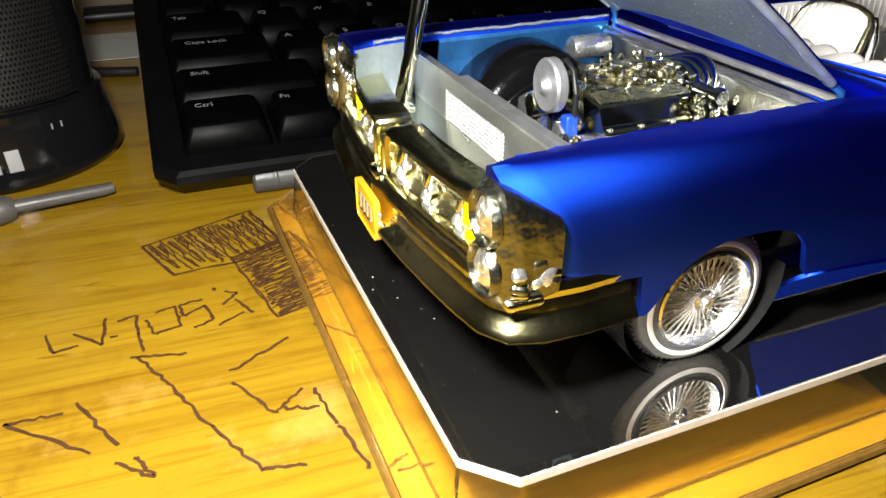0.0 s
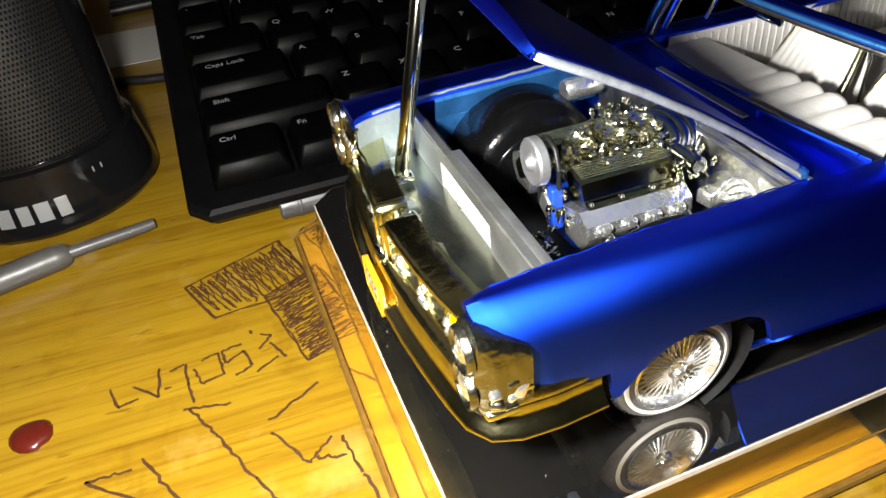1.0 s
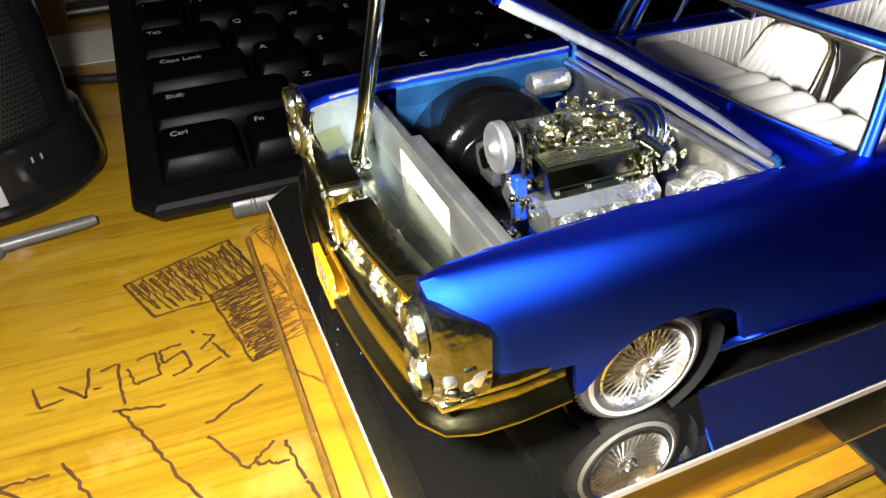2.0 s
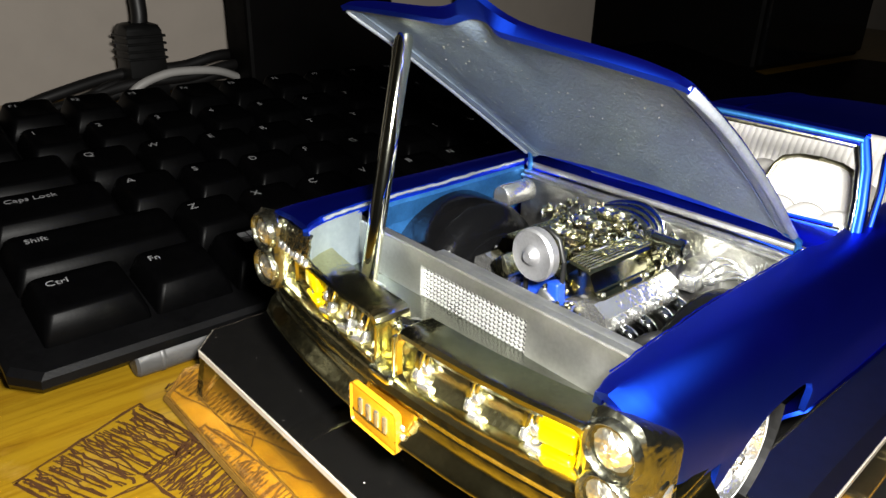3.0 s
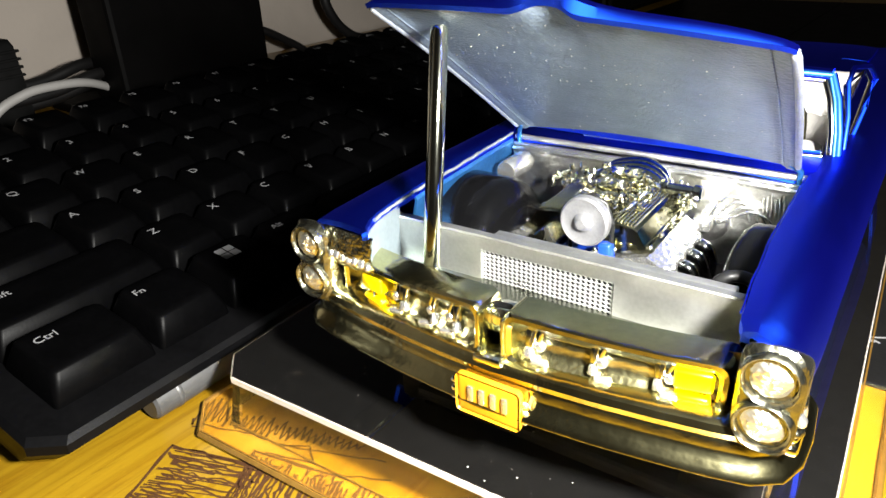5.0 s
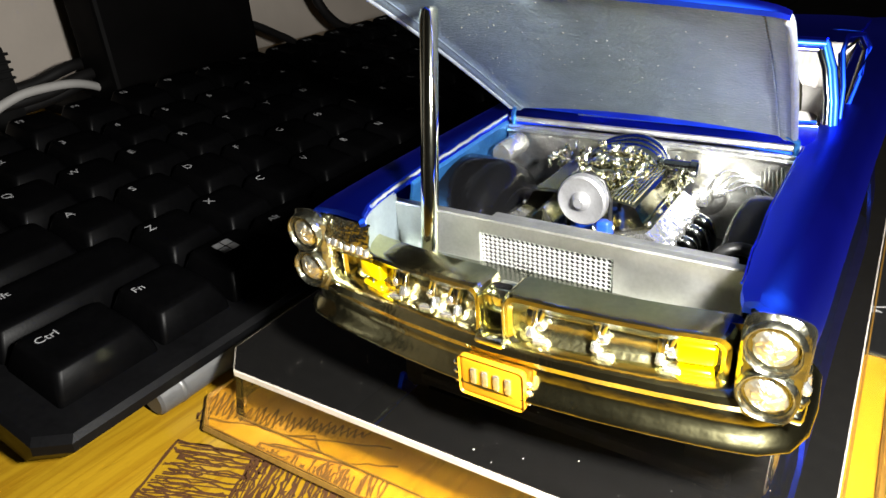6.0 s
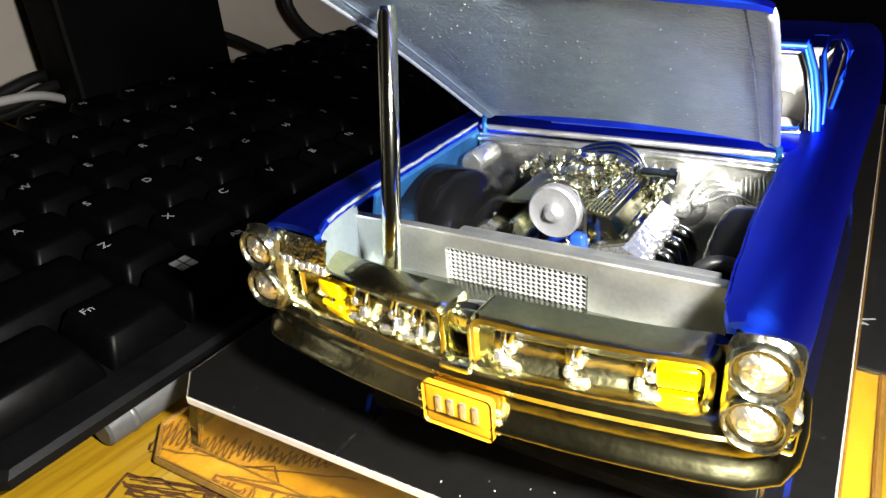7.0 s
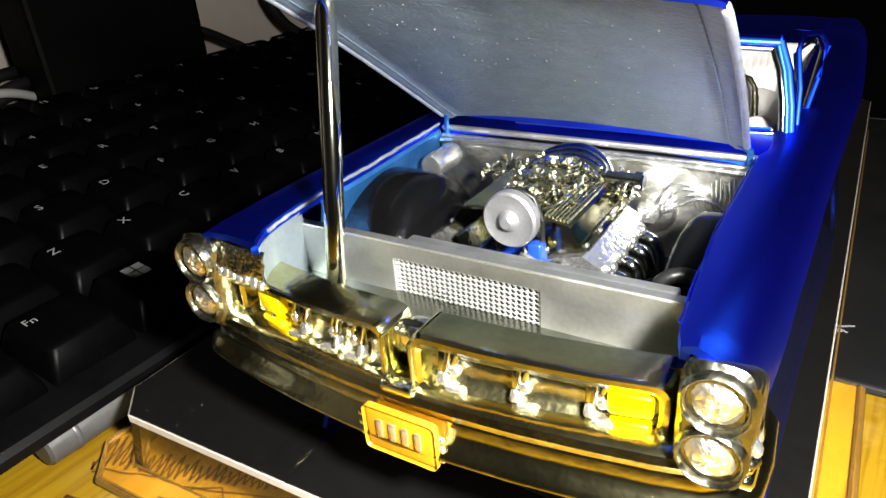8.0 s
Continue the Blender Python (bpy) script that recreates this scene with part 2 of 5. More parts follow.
def sheet(bm, rows, close=False):
    """A skin through rows of points."""
    vs = [[bm.verts.new(p) for p in r] for r in rows]
    for a, b in zip(vs, vs[1:]):
        n = len(a)
        for j in range(n if close else n - 1):
            bm.faces.new((a[j], a[(j + 1) % n], b[(j + 1) % n], b[j]))
    return vs


def prism(bm, outline, z0, z1):
    """A slab over a plan outline."""
    lo, hi = [bm.verts.new((x, y, z0)) for x, y in outline], [bm.verts.new((x, y, z1)) for x, y in outline]
    bm.faces.new(lo[::-1]), bm.faces.new(hi)
    for i in range(len(outline)):
        j = (i + 1) % len(outline)
        bm.faces.new((lo[i], lo[j], hi[j], hi[i]))


def lerp(x, table):
    """Smooth reading of a short table of (x, value)."""
    if x <= table[0][0]:
        return table[0][1]
    for (a, u), (b, v) in zip(table, table[1:]):
        if x <= b:
            k = (x - a) / (b - a)
            k = k * k * (3 - 2 * k)
            return u + (v - u) * k
    return table[-1][1]


def thick(ob, t, offset=-1.0):
    s = ob.modifiers.new("thickness", "SOLIDIFY")
    s.thickness, s.offset = t * CM, offset
    return ob


def ribbon(bm, pts, w, z=0.012):
    """A pen line on the desk: a low flat bead through plan points."""
    pts = [Vector((x, y, 0)) for x, y in pts]
    left, right = [], []
    for i, p in enumerate(pts):
        d = (pts[min(i + 1, len(pts) - 1)] - pts[max(i - 1, 0)])
        d = Vector((-d.y, d.x, 0)).normalized() * w * random.uniform(0.35, 0.6)
        left.append(bm.verts.new((p.x + d.x, p.y + d.y, z))), right.append(bm.verts.new((p.x - d.x, p.y - d.y, z)))
    for i in range(len(pts) - 1):
        bm.faces.new((left[i], right[i], right[i + 1], left[i + 1]))


def wobble(a, b, n=6, amp=0.03):
    return [(a[0] + (b[0] - a[0]) * i / n + random.uniform(-amp, amp), a[1] + (b[1] - a[1]) * i / n + random.uniform(-amp, amp)) for i in range(n + 1)]


ALONG_X = Matrix.Rotation(math.pi / 2, 4, "Y")   # turns z to +x
ALONG_Y = Matrix.Rotation(math.pi / 2, 4, "X")   # turns z to -y


# ---- the room and the desk ----
bm = bmesh.new()
box(bm, (0, 0, -76), (300, 300, 2))
tagged(part("floor", bm, DARK_FLOOR), "dark floor under the desk", "floor", kind="structure")
# ceiling and outer walls are out of view and coloured dark as if unlit
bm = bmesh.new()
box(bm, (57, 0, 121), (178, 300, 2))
tagged(part("ceiling", bm, DIM_WALL), "unseen ceiling, coloured dark for the unlit room", "ceiling", kind="structure")
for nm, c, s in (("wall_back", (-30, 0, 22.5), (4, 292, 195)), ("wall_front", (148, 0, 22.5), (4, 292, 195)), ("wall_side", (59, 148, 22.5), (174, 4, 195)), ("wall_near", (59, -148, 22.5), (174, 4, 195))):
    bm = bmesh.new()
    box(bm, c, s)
    tagged(part(nm, bm, WALL if nm == "wall_back" else DIM_WALL), "pale beige painted wall in dim light" if nm == "wall_back" else "unseen wall, coloured dark for the unlit room", "wall", kind="structure")

desk = thing("desk", (0, 0, 0), "yellow varnished pine desk top with ballpoint doodles and scratches", "desk")
bm = bmesh.new()
box(bm, (4, 20, -1.25), (63.8, 160, 2.5), 0.2)
part("desk_top", bm, WOOD, desk)
for lx in (-25, 33):
    for ly in (-55, 95):
        bm = bmesh.new()
        box(bm, (lx, ly, -38.75), (5, 5, 72.5), 0.3)
        part("leg", bm, WOOD, desk)


def hatch(a, b, c, d, n, w, part_name):
    """Dense scribbled block between the side a-b and the side d-c."""
    bm = bmesh.new()
    a, b, c, d = (Vector(p) for p in (a, b, c, d))
    for p, q in ((a, b), (b, c), (c, d), (d, a)):
        ribbon(bm, wobble(p, q, 8, 0.03), w)
        ribbon(bm, wobble(p, q, 8, 0.04), w * 0.7, 0.014)
    last = None
    for i in range(n):
        k = (i + random.uniform(-0.3, 0.3)) / n
        p, q = a.lerp(b, k), d.lerp(c, k)
        s, e = p.lerp(q, random.uniform(0.0, 0.12)), p.lerp(q, random.uniform(0.82, 1.0))
        if i % 3 == 2:
            m = p.lerp(q, random.uniform(0.3, 0.7))
            s, e = (s, m) if random.random() < 0.5 else (m, e)
        if last is not None:
            ribbon(bm, wobble(last, s, 2, 0.02), w * 0.6, 0.013)
        ribbon(bm, wobble(s, e, 9, 0.055), w * random.uniform(0.6, 1.0), 0.012 + 0.0008 * (i % 5))
        last = e
    tagged(part(part_name, bm, INK, desk, "dense brown pen hatching on the wood"), kind="stuff")


hatch((4.78, -3.1), (5.86, -5.58), (7.34, -4.88), (7.1, -2.35), 30, 0.055, "scribbled_block")
hatch((7.02, -3.69), (9.59, -2.99), (9.12, -1.66), (6.4, -2.3), 40, 0.055, "scribbled_block")
bm = bmesh.new()
last = (4.42, -2.32)
for i in range(52):   # zigzag running on under the stand
    k = i / 51
    base, top = Vector((4.6 + 3.4 * k, -2.5 + 1.45 * k)), Vector((4.1 + 3.9 * k, -1.65 + 0.85 * k))
    nxt = base.lerp(top, random.uniform(0.7, 1.0) if i % 2 else random.uniform(0.0, 0.25))
    ribbon(bm, wobble(last, nxt, 4, 0.02), 0.045)
    last = nxt
ribbon(bm, wobble((4.63, -2.5), (6.2, -1.92), 8, 0.03) + wobble((6.2, -1.92), (8.65, -0.95), 10, 0.03), 0.045)
ribbon(bm, wobble((5.4, -2.06), (6.33, -1.97), 5, 0.02) + wobble((6.33, -1.97), (7.12, -1.47), 5, 0.02) + wobble((7.12, -1.47), (7.51, -1.78), 4, 0.02), 0.045)
ribbon(bm, wobble((6.58, -2.19), (8.03, -1.77), 8, 0.03) + wobble((8.03, -1.77), (9.01, -1.26), 6, 0.03), 0.045)
tagged(part("scribbled_coil", bm, INK, desk, "looping brown pen scribble"), kind="stuff")
STROKES = {   # plan strokes of the letters L V - 7 0 5 3, read along y
    "L": [((8.81, -7.16), (9.43, -6.95), (9.32, -6.56))],
    "V": [((8.93, -6.67), (9.44, -6.14), (8.56, -6.14))],
    "dash": [((9.24, -6.02), (9.26, -5.89))],
    "7": [((8.75, -5.93), (8.65, -5.59), (9.3, -5.53), (9.91, -5.41))],
    "0": [((8.89, -5.4), (9.41, -5.23), (9.27, -4.76), (8.58, -4.9), (8.69, -5.25))],
    "5": [((8.48, -4.35), (8.57, -4.78), (8.97, -4.71), (8.72, -4.32), (9.28, -4.16), (9.43, -4.52))],
    "3": [((8.33, -3.92), (8.47, -3.67), (8.82, -3.97)), ((8.72, -3.71), (9.29, -3.43)), ((9.51, -4.08), (9.2, -3.6))],
    "tick": [((8.13, -4.13), (8.23, -4.07))],
}
for lines in STROKES.values():
    bm = bmesh.new()
    for line in lines:
        for p, q in zip(line, line[1:]):
            ribbon(bm, wobble(p, q, 5, 0.02), 0.062, 0.012)
    part("written_character", bm, INK, desk, "hand-lettered character in brown pen")
LONG_STROKES = (
    ((9.99, -5.66), (10.2, -4.68)), ((10.06, -5.49), (10.91, -5.03), (12.24, -4.36), (13.38, -3.69)), ((13.38, -3.69), (13.47, -3.09)), ((10.98, -6.43), (12.19, -5.75)),
    ((11.16, -6.62), (11.13, -7.46), (12.25, -6.13)), ((12.53, -5.74), (12.99, -5.2), (12.52, -5.46)), ((11.44, -7.95), (11.77, -8.3), (13.02, -6.9)), ((10.96, -3.98), (10.3, -2.86)),
    ((10.02, -2.4), (10.81, -1.73)), ((11.28, -3.96), (12.23, -3.38), (11.82, -2.86)), ((12.18, -3.23), (12.35, -2.63)), ((11.84, -2.68), (12.83, -2.46), (13.9, -2.19)),
    ((14.05, -2.03), (13.82, -1.61)), ((14.13, -1.82), (14.09, -1.22)))
for line in LONG_STROKES:
    bm = bmesh.new()
    for p, q in zip(line, line[1:]):
        ribbon(bm, wobble(p, q, 9, 0.035), 0.062, 0.011)
    part("pen_stroke", bm, INK, desk, "long wavering brown pen stroke")

# a drop of hardened red wax
bm = bmesh.new()
rim = [(0.95, 0.0), (0.98, 0.06), (0.8, 0.13), (0.4, 0.17), (0.0, 0.18)]
rows = [[(r * (0.42 + 0.06 * math.sin(2 * k) + (0.1 if abs(k - 5.4) < 0.7 else 0)) * math.cos(k), r * 0.42 * math.sin(k), z) for k in (0.4 * j for j in range(16))] for r, z in rim[:-1]]
vs = sheet(bm, rows, close=True)
bm.faces.new(vs[-1]), bm.faces.new(vs[0][::-1])
drop = part("wax_drop", bm, WAX, smooth=60)
drop.matrix_basis = pose(9.55 * CM, -8.62 * CM, 0.0001, 0, 0, 35)
tagged(drop, "hardened dark red wax drop on the desk", "wax drop")


# ---- the display stand: clear tray, mirror plate ----
def corner_cut(w, y0, y1, cut, out=0.0):
    x = w + out
    return [(-x + cut, y0 - out), (x - cut, y0 - out), (x, y0 + cut - out), (x, y1 - cut + out), (x - cut, y1 + out), (-x + cut, y1 + out), (-x, y1 - cut + out), (-x, y0 + cut - out)]


stand = thing("display_stand", (10.4, -1.65, 0), "clear acrylic display stand with a dark mirror plate on the desk", "display stand", rz=3.6)
W, L = 5.43, 24.0
bm = bmesh.new()
prism(bm, corner_cut(W, 0, L, 0.58), 1.16, 1.3)
part("mirror_plate", bm, MIRROR, stand, "dark mirror plate with dust and fine scratches")
bm = bmesh.new()
outer, inner = corner_cut(W + 0.012, -0.012, L + 0.012, 0.585), corner_cut(W - 0.012, 0.012, L - 0.012, 0.575)
rows = [[(x, y, z) for x, y in o] for o, z in ((inner, 1.302), (outer, 1.29), (outer, 1.16), (inner, 1.15))]
sheet(bm, rows, close=True)
part("plate_edge", bm, EDGE_WHITE, stand, "bright sawn plate edge")
bm = bmesh.new()
o1, o2, o3 = corner_cut(W, 0, L, 0.58), corner_cut(W, 0, L, 0.58, 0.12), corner_cut(W, 0, L, 0.68, 0.62)
i1, i2 = corner_cut(W, 0, L, 0.58, -0.14), corner_cut(W, 0, L, 0.58, -0.02)
rows = [[(x, y, z) for x, y in o] for o, z in ((i1, 1.145), (o1, 1.145), (o2, 0.2), (o3, 0.2), (o3, 0.02), (i2, 0.02), (i2, 0.16), (i1, 1.145))]
sheet(bm, rows, close=True)
bmesh.ops.remove_doubles(bm, verts=bm.verts, dist=1e-4)
tray = part("tray", bm, ACRYLIC, stand, "clear acrylic wall with a stepped foot")
tray.visible_shadow = False
# added dark tubes that draw the shadow line of the tray's edges
for out, z, r in ((0.62, 0.1, 0.075), (0.12, 0.22, 0.02)):
    bm = bmesh.new()
    ring = corner_cut(W, 0, L, 0.68 if out > 0.5 else 0.58, out)
    tube(bm, [(x, y, z) for x, y in ring + ring[:1]], r, 6, False)
    part("tray_edge_shade", bm, EDGE_SHADE, stand, "added dark line for the edge's shadow and refraction")
bm = bmesh.new()
for i in range(60):
    p = (random.uniform(-W + 0.2, W - 0.2), random.uniform(0.1, 1.6) if i < 45 else random.uniform(0.2, 12), 1.304)
    s = random.choice((0.004, 0.004, 0.005, 0.007, 0.011))
    box(bm, p, (s, s * random.uniform(0.6, 2.2), s * 0.4), 0, Matrix.Rotation(random.uniform(0, 3), 4, "Z"))
tagged(part("dust", bm, DUST, stand, "pale dust specks on the mirror"), kind="stuff")


# ---- keyboard: right along +y, up along -x, raised at the back ----
SLOPE = 0.173
keyboard = new("keyboard")
keyboard.matrix_basis = Matrix.Translation(Vector((0.4, 0.59, 2.27)) * CM) @ Matrix.Rotation(0.043, 4, "Z") @ Matrix.Rotation(SLOPE, 4, "Y") @ Matrix.Rotation(math.pi / 2, 4, "Z")
tagged(keyboard, "black desktop keyboard with white printed legends beside the model", "keyboard")
U, KX, KY = 1.874, -2.75 * 1.874, 1.99    # local x runs along the row, y up the rows; the Z key sits at the origin
bm = bmesh.new()
x0, x1, y0, y1 = KX - 0.75, KX + 22.6 * U, -1.5 * KY - 0.75, 5.0 * KY
out = [(x0 + 0.5, y0), (x1 - 0.5, y0), (x1, y0 + 0.5), (x1, y1), (x0, y1), (x0, y0 + 0.5)]
lo = [(x * 0.998 + (0.1 if x < 0 else -0.1), y + (0.75 if y < -2 else 0)) for x, y in out]
rows = [[(x, y, z) for x, y in o] for o, z in ((lo, -1.75), (out, -1.0), (out, -0.78), ([(x + (0.12 if x < 0 else -0.12), y + (0.12 if y < 0 else -0.12)) for x, y in out], -0.68))]
vs = sheet(bm, rows, close=True)
bm.faces.new(vs[0][::-1]), bm.faces.new(vs[-1])
part("case", bm, CASE_BLACK, keyboard, smooth=25)
for fx in (x0 + 3, x1 - 3):
    bm = bmesh.new()
    box(bm, (fx, y1 - 1.0, -2.35), (2.0, 0.5, 1.5), 0.08)
    part("foot", bm, CASE_BLACK, keyboard)
for fx in (x0 + 4, x1 - 4):
    bm = bmesh.new()
    box(bm, (fx, y0 + 1.6, -1.8), (2.0, 0.6, 0.12), 0.03)
    part("front_pad", bm, RUBBER, keyboard)


def key_mesh(w):
    """A sculpted key cap with sloping sides and a dished top."""
    bm = bmesh.new()
    hw, hh = w / 2 - 0.06, 0.93
    def ring(ix, iy, z, r, dy=0.0):
        pts = []
        for sx, sy, a0 in ((1, 1, 0), (-1, 1, 90), (-1, -1, 180), (1, -1, 270)):
            for a in (0, 30, 60, 90):
                k = radians(a0 + a)
                pts.append(((hw - ix - r) * sx + r * math.cos(k), (hh - iy - r) * sy + r * math.sin(k) + dy, z))
        return pts
    vs = sheet(bm, [ring(0, 0, -0.66, 0.1), ring(0.03, 0.03, -0.45, 0.12), ring(0.17, 0.19, -0.06, 0.16, 0.06), ring(0.23, 0.25, 0.0, 0.16, 0.06), ring(0.5, 0.45, -0.035, 0.12, 0.06)], close=True)
    bm.faces.new(vs[-1])
    return bm


def glyph(text, size):
    """Flat printed letters as a mesh, centred."""
    c = bpy.data.curves.new("legend", "FONT")
    c.body, c.size, c.align_x, c.align_y, c.extrude, c.resolution_u = text, size * CM, "CENTER", "CENTER", 0.00002, 3
    o = bpy.data.objects.new("legend", c)
    me = bpy.data.meshes.new_from_object(o)
    me.name = "legend"
    me.materials.clear()
    me.materials.append(LEGEND)
    bpy.data.objects.remove(o)
    return me


ROW_KEYS = [
    (-1, 0.0, [("Ctrl", 1.25), ("Fn", 1.05), ("", 1.1), ("Alt", 1.25), (" ", 5.6), ("Alt", 1.25), ("", 1.25), ("Ctrl", 1.6)]),
    (0, 0.0, [("Shift", 2.25)] + [(c, 1) for c in "ZXCVBNM,./"] + [("Shift", 2.75)]),
    (1, 0.0, [("Caps Lock", 1.75)] + [(c, 1) for c in "ASDFGHJKL;'"] + [("Enter", 2.25)]),
    (2, 0.0, [("Tab", 1.5)] + [(c, 1) for c in "QWERTYUIOP[]"] + [("\\", 1.5)]),
    (3, 0.0, [(c, 1) for c in "`1234567890-="] + [("Backspace", 2)]),
    (4.15, 0.0, [("Esc", 1)] + [("F%d" % i, 1) for i in range(1, 13)] + [("Del", 1), ("Ins", 1)]),
]
caps, prints = {}, {}
for row, start, keys in ROW_KEYS:
    x = KX + start
    for text, w in keys:
        wide = w * U
        if w not in caps:
            ob = part("key", key_mesh(wide), KEY_BLACK, keyboard, smooth=50)
            caps[w] = ob.data
        else:
            ob = new("key", caps[w])
            ob.parent = keyboard
        dip = -0.05 * (row == 0) + 0.02 * row
        ob.matrix_basis = Matrix.Translation(Vector((x + wide / 2, row * KY, dip)) * CM)
        x += wide
        if text.strip():
            if text not in prints:
                prints[text] = glyph(text, 0.36 if len(text) == 1 else 0.29)
            lg = new("legend", prints[text])
            lg.parent = ob
            shift = 0.45 if len(text) == 1 else min(0.45, wide / 2 - 0.25 - 0.09 * len(text))
            if len(text) > 2:
                shift = wide / 2 - 0.35 - 0.1 * len(text)
            lg.location = Vector((-shift, 0.42, -0.012)) * CM
        elif text == "" and wide < 2.2 and x < 3:
            bm = bmesh.new()
            for a in (-0.13, 0.13):
                for b in (-0.13, 0.13):
                    box(bm, (a - 0.05, b + 0.32, -0.012), (0.22, 0.22, 0.006))
            part("legend", bm, LEGEND, ob, "four-pane window symbol")

# grey barrel of a marker lying along the keyboard's front edge
pen = thing("marker_pen", (3.72, -2.85, 0.37), "dark grey plastic marker barrel lying against the keyboard", "pen", rz=2)
bm = bmesh.new()
lathe(bm, [(0.0, 0.0), (0.3, 0.0), (0.36, 0.06), (0.37, 0.5), (0.37, 11.0), (0.3, 11.4), (0.0, 11.4)], 24, Matrix.Rotation(-math.pi / 2, 4, "X"))
part("barrel", bm, GREY_PLASTIC, pen, smooth=40)
bm = bmesh.new()
lathe(bm, [(0.37, 0.52), (0.385, 0.54), (0.385, 0.62), (0.37, 0.64)], 24, Matrix.Rotation(-math.pi / 2, 4, "X"))
part("ring", bm, GREY_PLASTIC, pen, smooth=40)

# screwdriver on the desk
driver = thing("screwdriver", (2.76, -6.3, 0.36), "small steel screwdriver with a grey handle lying on the desk", "screwdriver", rz=-72)
bm = bmesh.new()
tube(bm, [(0, 0, -0.12), (-0.25, 0, -0.12), (-2.2, 0, 0.0), (-2.35, 0, 0)], [0.14, 0.16, 0.17, 0.17], 16)
part("shaft", bm, TOOL, driver, smooth=40)
bm = bmesh.new()
tube(bm, [(-2.25, 0, 0), (-2.4, 0, 0), (-2.6, 0, 0), (-7.5, 0, 0), (-7.8, 0, 0)], [0.24, 0.32, 0.35, 0.36, 0.28], 20)
part("handle", bm, TOOL, driver, smooth=40)
driver.matrix_basis = Matrix.Translation(Vector((2.76, -6.3, 0.365)) * CM) @ Matrix.Rotation(radians(108.5), 4, "Z")


# ---- loudspeaker ----
speaker = thing("computer_speaker", (-1.25, -9.5, 0), "black desktop loudspeaker with a perforated grey metal grille", "loudspeaker")
bm = bmesh.new()
lathe(bm, [(0, 0.02), (3.1, 0.02), (3.25, 0.2), (3.2, 0.7), (3.02, 1.7), (3.0, 1.95), (2.86, 2.0), (0, 2.0)], 64)
part("base", bm, BLACK_GLOSS, speaker, "gloss black base ring", smooth=35)
bm = bmesh.new()
lathe(bm, [(0, 2.0), (2.82, 2.0), (2.8, 2.2), (2.62, 17.8), (2.4, 18.2), (0, 18.4)], 64)
part("cabinet", bm, BLACK_GLOSS, speaker, smooth=35)
bm = bmesh.new()
cols, lines = 72, 92
a0, a1 = radians(-95), radians(60)
def on_grille(u, v, lift=0.0):
    k, z = a0 + (a1 - a0) * u, 2.15 + 12.5 * v
    r = 2.9 - 0.0115 * (z - 2) + lift
    return (r * math.cos(k), r * math.sin(k), z)
for i in range(cols):
    for j in range(lines):
        off = 0.5 if j % 2 else 0.0
        cu, cv = (i + 0.5 + off) / (cols + 0.5), (j + 0.5) / lines
        su, sv = 0.5 / (cols + 0.5), 0.5 / lines
        sq = [(cu + su * a, cv + sv * b) for a, b in ((1, 0), (1, 1), (0, 1), (-1, 1), (-1, 0), (-1, -1), (0, -1), (1, -1))]
        hx = [(cu + su * 0.62 * math.cos(k), cv + sv * 0.62 * math.sin(k)) for k in (math.pi / 4 * q for q in range(8))]
        A, B = [bm.verts.new(on_grille(*p)) for p in sq], [bm.verts.new(on_grille(*p)) for p in hx]
        for q in range(8):
            f = bm.faces.new((A[q], A[(q + 1) % 8], B[(q + 1) % 8], B[q]))
part("grille", bm, GRILLE_MESH, speaker, "grey metal grille with round holes")
for v, nm in ((0.0, "grille_rim"), (1.0, "grille_rim")):
    bm = bmesh.new()
    tube(bm, [on_grille(u / 40, v, 0.02) for u in range(41)], 0.05, 8)
    part(nm, bm, BLACK_GLOSS, speaker, smooth=50)
for ang, w in ((-11, 0.5), (-1.5, 0.42), (7.5, 0.5), (17, 0.42)):   # the maker's mark as plain blocks
    bm = bmesh.new()
    k = radians(ang)
    box(bm, (3.165 * math.cos(k), 3.165 * math.sin(k), 0.88), (0.03, w * 0.8, 0.56), 0.01, Matrix.Rotation(k, 4, "Z") @ Matrix.Rotation(-0.18, 4, "Y"))
    part("emblem_bar", bm, SILVER_PRINT, speaker, "raised silver emblem block")
for ang in (38, 43):
    bm = bmesh.new()
    k = radians(ang)
    box(bm, (3.07 * math.cos(k), 3.07 * math.sin(k), 1.5), (0.02, 0.05, 0.16), 0.005, Matrix.Rotation(k, 4, "Z"))
    part("indicator", bm, SILVER_PRINT, speaker)

# ---- behind the keyboard: monitor stand, cables, papers ----
monitor = thing("monitor", (-20, 15.2, 0), "black computer monitor on a broad dark stand", "monitor")
bm = bmesh.new()
box(bm, (-1.5, 0, 0.3), (9, 11.4, 0.6), 0.2)
part("foot", bm, MONITOR_BLACK, monitor)
bm = bmesh.new()
box(bm, (-1.5, 0.6, 7.5), (3, 9.8, 14), 0.25)
part("neck", bm, MONITOR_BLACK, monitor)
bm = bmesh.new()
box(bm, (0.9, 0, 24.1), (3.0, 46, 29), 0.5)
part("screen_housing", bm, MONITOR_BLACK, monitor)
bm = bmesh.new()
box(bm, (2.42, 0, 24.5), (0.12, 43, 25), 0.03)
part("screen", bm, BLACK_GLOSS, monitor, "unlit black screen")
tower = thing("computer_case", (-19, 58.5, 0), "tall black computer case standing at the wall", "computer case")
bm = bmesh.new()
box(bm, (0, 0, 16.2), (17, 19, 32), 0.4)
part("shell", bm, MONITOR_BLACK, tower)
bm = bmesh.new()
box(bm, (8.6, 0, 16.2), (0.5, 18.4, 31), 0.2)
part("front_cover", bm, BLACK_GLOSS, tower)


